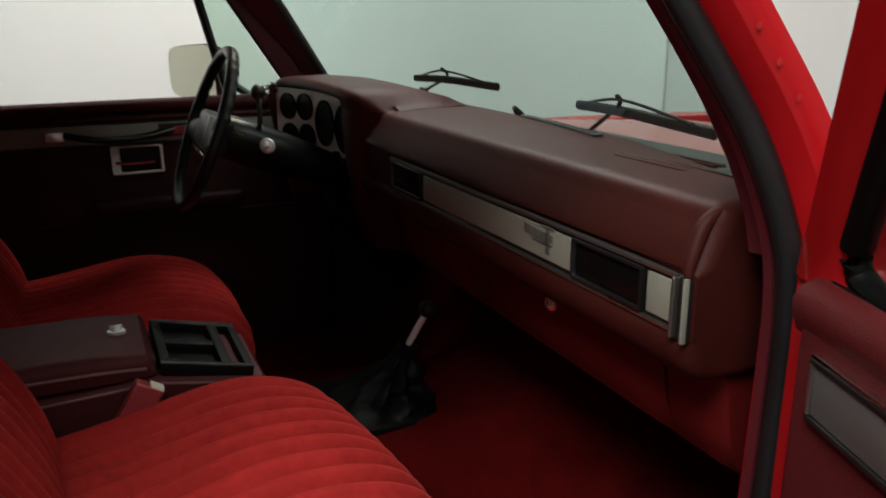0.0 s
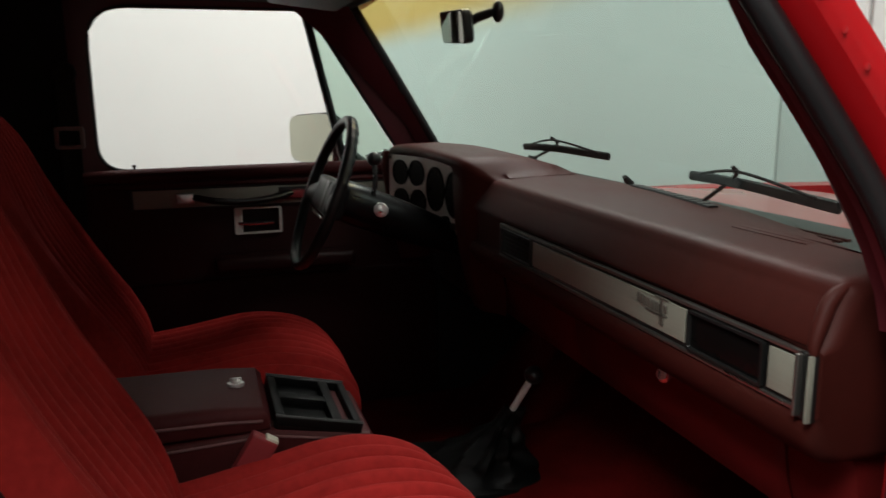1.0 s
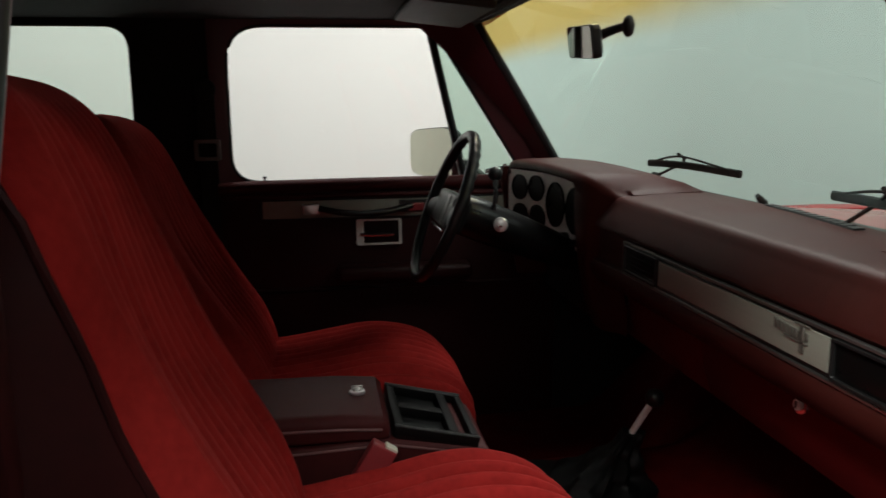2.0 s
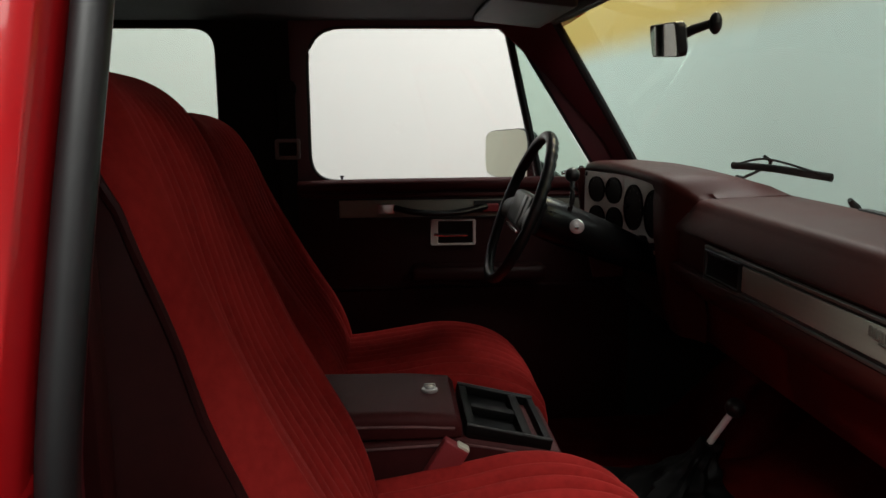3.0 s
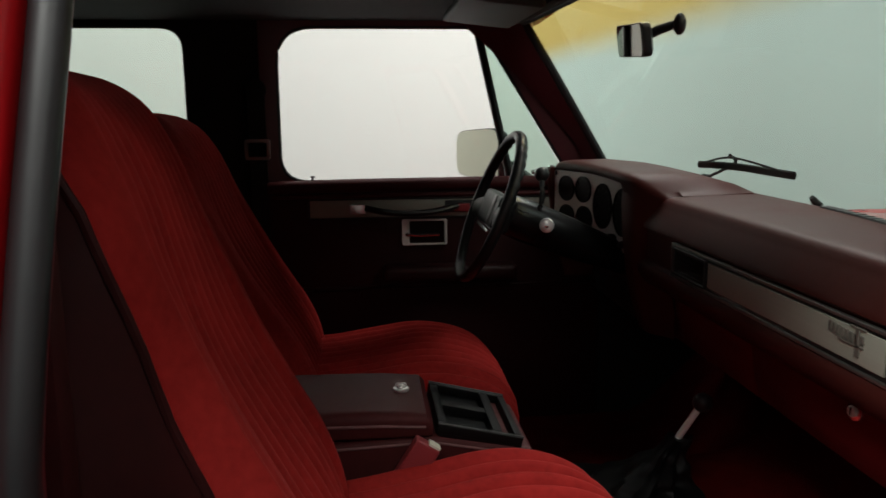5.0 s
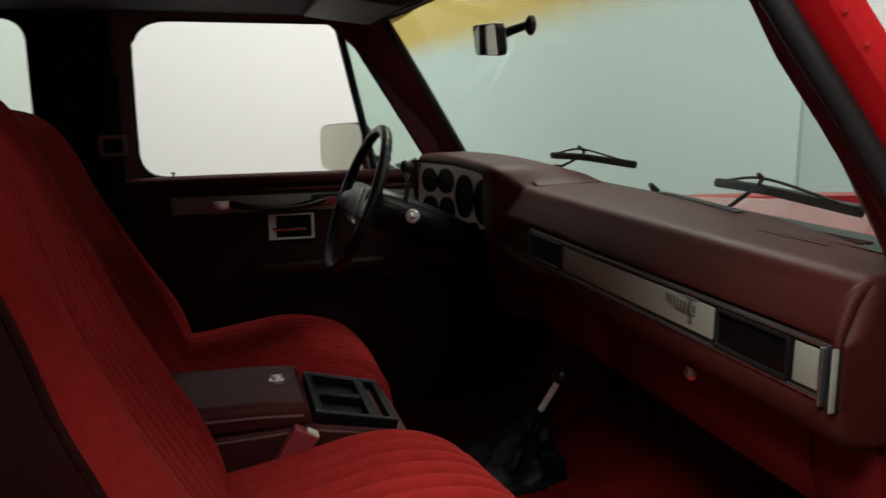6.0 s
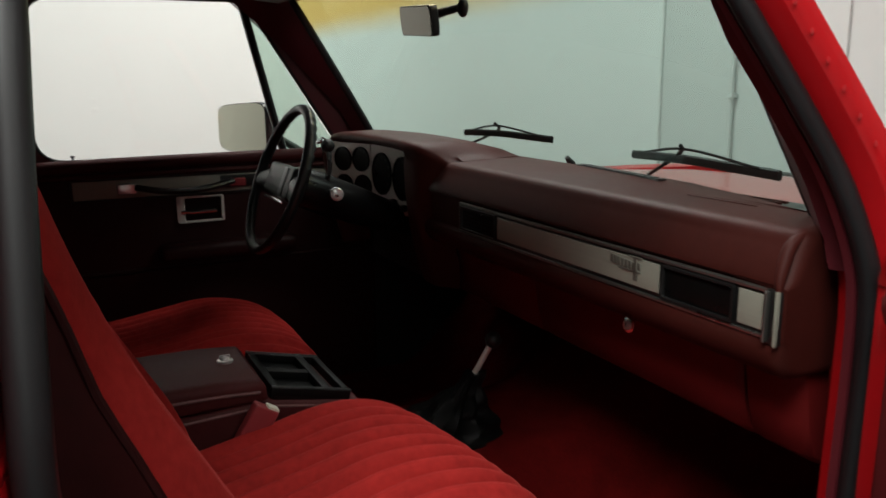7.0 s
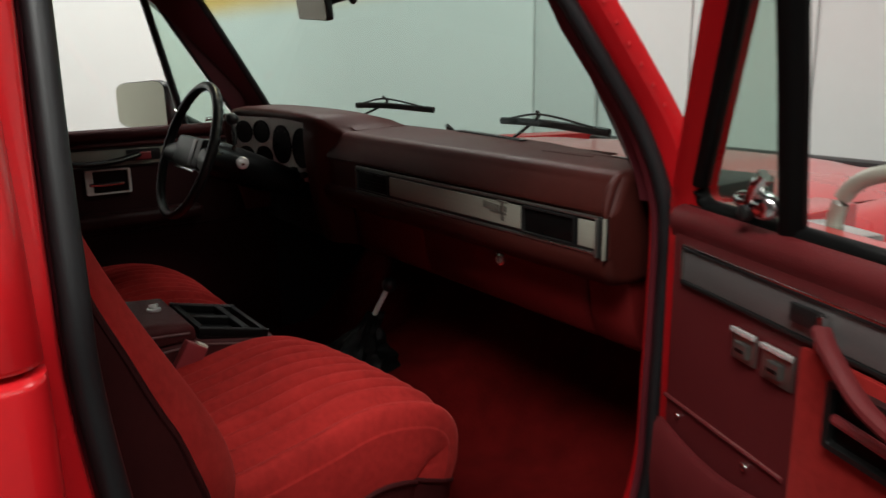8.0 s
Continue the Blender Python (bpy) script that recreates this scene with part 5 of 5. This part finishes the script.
def build_inside_mirror():
    m = thing("rear_view_mirror", "black framed rear view mirror on the windshield", "mirror")
    c = Vector((0.455, 0.012, 1.589))
    mount = Vector((shield_x(-0.10, 1.606) - 0.004, -0.100, 1.606))
    face = Vector((-0.98, 0.085, -0.14)).normalized()
    q = face.to_track_quat("Z", "Y").to_matrix().to_4x4()
    T = Matrix.Translation(c) @ q @ Matrix.Rotation(radians(-4.0), 4, "Z")
    out = rounded([(-0.090, -0.029, 0.013), (0.090, -0.029, 0.013), (0.090, 0.029, 0.013), (-0.090, 0.029, 0.013)], 7)
    k = lambda f, z: [T @ Vector((p.x * f, p.y * f, z)) for p in out]
    part("housing", loft([k(0.93, 0.001), k(0.985, 0.002), k(1, -0.003), k(0.98, -0.012), k(0.8, -0.019)]), BLACK, m, "black plastic housing")
    part("mirror_glass", loft([k(0.93, 0.0035), k(0.93, 0.0015)]), MIRROR, m, "mirror glass")
    part("arm", tube([c + q.to_3x3() @ Vector((0, 0, -0.02)), c + (mount - c) * 0.5 + Vector((0, 0, 0.004)), mount + Vector((-0.018, 0.004, 0))], [0.008, 0.0085, 0.007], 10), BLACK, m, "black arm")
    part("mount_foot", ball(mount + Vector((-0.012, 0, 0)), 0.017, (0.6, 0.75, 1.05)), BLACK, m, "black mount on the glass")


build_inside_mirror()

v = thing("sun_visor", "grey vinyl driver sun visor folded up", "sun visor")
part("visor_board", box(-0.085, 0.085, -0.20, 0.20, -0.010, 0.010, 0.008, 3, m=pose(0.265, 0.42, 1.690, 0, 6, 0)), GREYVINYL, v, "grey vinyl visor board")
part("visor_rod", tube([(0.345, 0.20, 1.690), (0.345, 0.66, 1.690), (0.352, 0.68, 1.705)], 0.005, 8), BLACK, v, "thin black rod")


def wiper(p_left, p_right, name_label, pivot):
    w = thing("windshield_wiper", name_label, "wiper", "windshield wipers")
    a, b = Vector(p_left), Vector(p_right)
    mid = (a + b) / 2
    up = Vector((-0.02, 0, 0.022))
    pts = [a, a + (b - a) * 0.25 + up * 0.15, mid + up * 0.2, a + (b - a) * 0.75 + up * 0.1, b]
    part("rubber_blade", tube(smooth_path(pts, 5), 0.0042, 8, flat=1.9), WIPER, w, "black rubber blade")
    part("bow", tube(smooth_path([a + (b - a) * 0.14 + up * 0.4, a + (b - a) * 0.36 + up * 0.95, mid + up * 1.1, a + (b - a) * 0.66 + up * 0.9, a + (b - a) * 0.90 + up * 0.3], 5), 0.0023, 8), WIPER, w, "black spring bow")
    part("arm", tube(smooth_path([mid + up * 1.2 + Vector((0, 0.01, 0.003)), mid + up * 0.6 + Vector((0.02, 0.05, -0.004)), Vector(pivot)], 4), 0.0036, 8), WIPER, w, "thin black arm")
    part("pivot", disc(Vector(pivot) - Vector((0, 0, 0.012)), (0.2, 0, 1), 0.012, 0.022, 14, 0.003), BLACK, w)


wiper((0.744, 0.354, 1.344), (0.780, 0.012, 1.344), "black wiper blade resting low on the windshield", (0.800, 0.441, 1.304))
wiper((0.800, -0.235, 1.330), (0.700, -0.665, 1.338), "black wiper blade resting low before the hood", (0.815, -0.22, 1.268))

s = thing("washer_nozzle", "small black washer nozzle on the cowl", "nozzle")
part("nozzle", tube([(0.822, -0.012, 1.250), (0.815, -0.012, 1.292), (0.800, -0.016, 1.306)], [0.012, 0.009, 0.005], 8), BLACK, s)

b = thing("seat_belt", "dark shoulder belt hanging at the rear door pillar", "seat belt")
part("webbing", box(-0.335, -0.287, 0.798, 0.803, 0.75, 1.55, 0.001, 1), DARKTRIM, b, "dark webbing")
o = rounded([(-0.345, 1.342, 0.008), (-0.277, 1.342, 0.008), (-0.277, 1.398, 0.008), (-0.345, 1.398, 0.008)])
i = rounded([(-0.335, 1.352, 0.005), (-0.287, 1.352, 0.005), (-0.287, 1.388, 0.005), (-0.335, 1.388, 0.005)])
part("belt_guide", frame_loop(o, i, 0.784, 0.797, XZ), EDGE, b, "dark metal belt guide")
part("anchor_cover", disc((-0.31, 0.805, 1.53), (0, -1, 0), 0.028, 0.012, 24, 0.004), DARKTRIM, b, "dark round anchor cover")

ceiling_softbox(-0.9, 1.75, 5.6, 0.6)
ceiling_softbox(0.85, -2.8, 1.5, 0.8)
ceiling_softbox(-0.9, -1.9, 1.4, 0.9)
ceiling_softbox(1.45, -0.80, 0.8, 1.3)
ceiling_softbox(1.05, 1.35, 0.45, 1.2)


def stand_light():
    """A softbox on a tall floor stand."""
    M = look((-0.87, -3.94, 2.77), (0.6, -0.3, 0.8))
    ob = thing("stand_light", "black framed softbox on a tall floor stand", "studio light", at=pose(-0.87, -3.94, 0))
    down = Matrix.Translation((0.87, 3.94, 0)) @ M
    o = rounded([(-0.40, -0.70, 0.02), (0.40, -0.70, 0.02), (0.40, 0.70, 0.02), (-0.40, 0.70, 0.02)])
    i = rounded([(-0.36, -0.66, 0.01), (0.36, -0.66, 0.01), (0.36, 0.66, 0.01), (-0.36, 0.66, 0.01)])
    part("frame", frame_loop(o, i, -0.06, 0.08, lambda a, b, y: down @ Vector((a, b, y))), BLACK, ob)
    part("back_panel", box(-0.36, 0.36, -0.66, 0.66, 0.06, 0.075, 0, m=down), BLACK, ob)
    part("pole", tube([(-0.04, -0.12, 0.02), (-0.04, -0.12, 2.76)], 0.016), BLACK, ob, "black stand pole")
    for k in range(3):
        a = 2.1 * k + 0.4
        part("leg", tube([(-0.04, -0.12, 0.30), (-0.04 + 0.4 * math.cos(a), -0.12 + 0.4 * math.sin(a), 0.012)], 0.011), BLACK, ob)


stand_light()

# small fittings on the studio walls
for x, y, z in ((0.0, 2.994, 1.352), (0.0, 2.994, 1.402), (2.16, 2.990, 1.40)):
    p = thing("wall_plate", "tiny pale plate on the white backdrop wall", "wall plate", "wall plates")
    part("plate", box(x - 0.016, x + 0.016, y + 0.0045, y + 0.012, z - 0.010, z + 0.010, 0.0005), WALL, p)
c = thing("conduit_pipe", "thin painted conduit pipe clipped to the grey wall", "pipe")
part("pipe", tube([(2.978, 1.59, 0.0), (2.978, 1.59, 3.6)], 0.012, 10), GREYWALL, c)
for z in (0.6, 1.38, 2.2, 3.0):
    part("clip", box(2.958, 3.0, 1.568, 1.612, z - 0.012, z + 0.012, 0.003), GREYWALL, c)
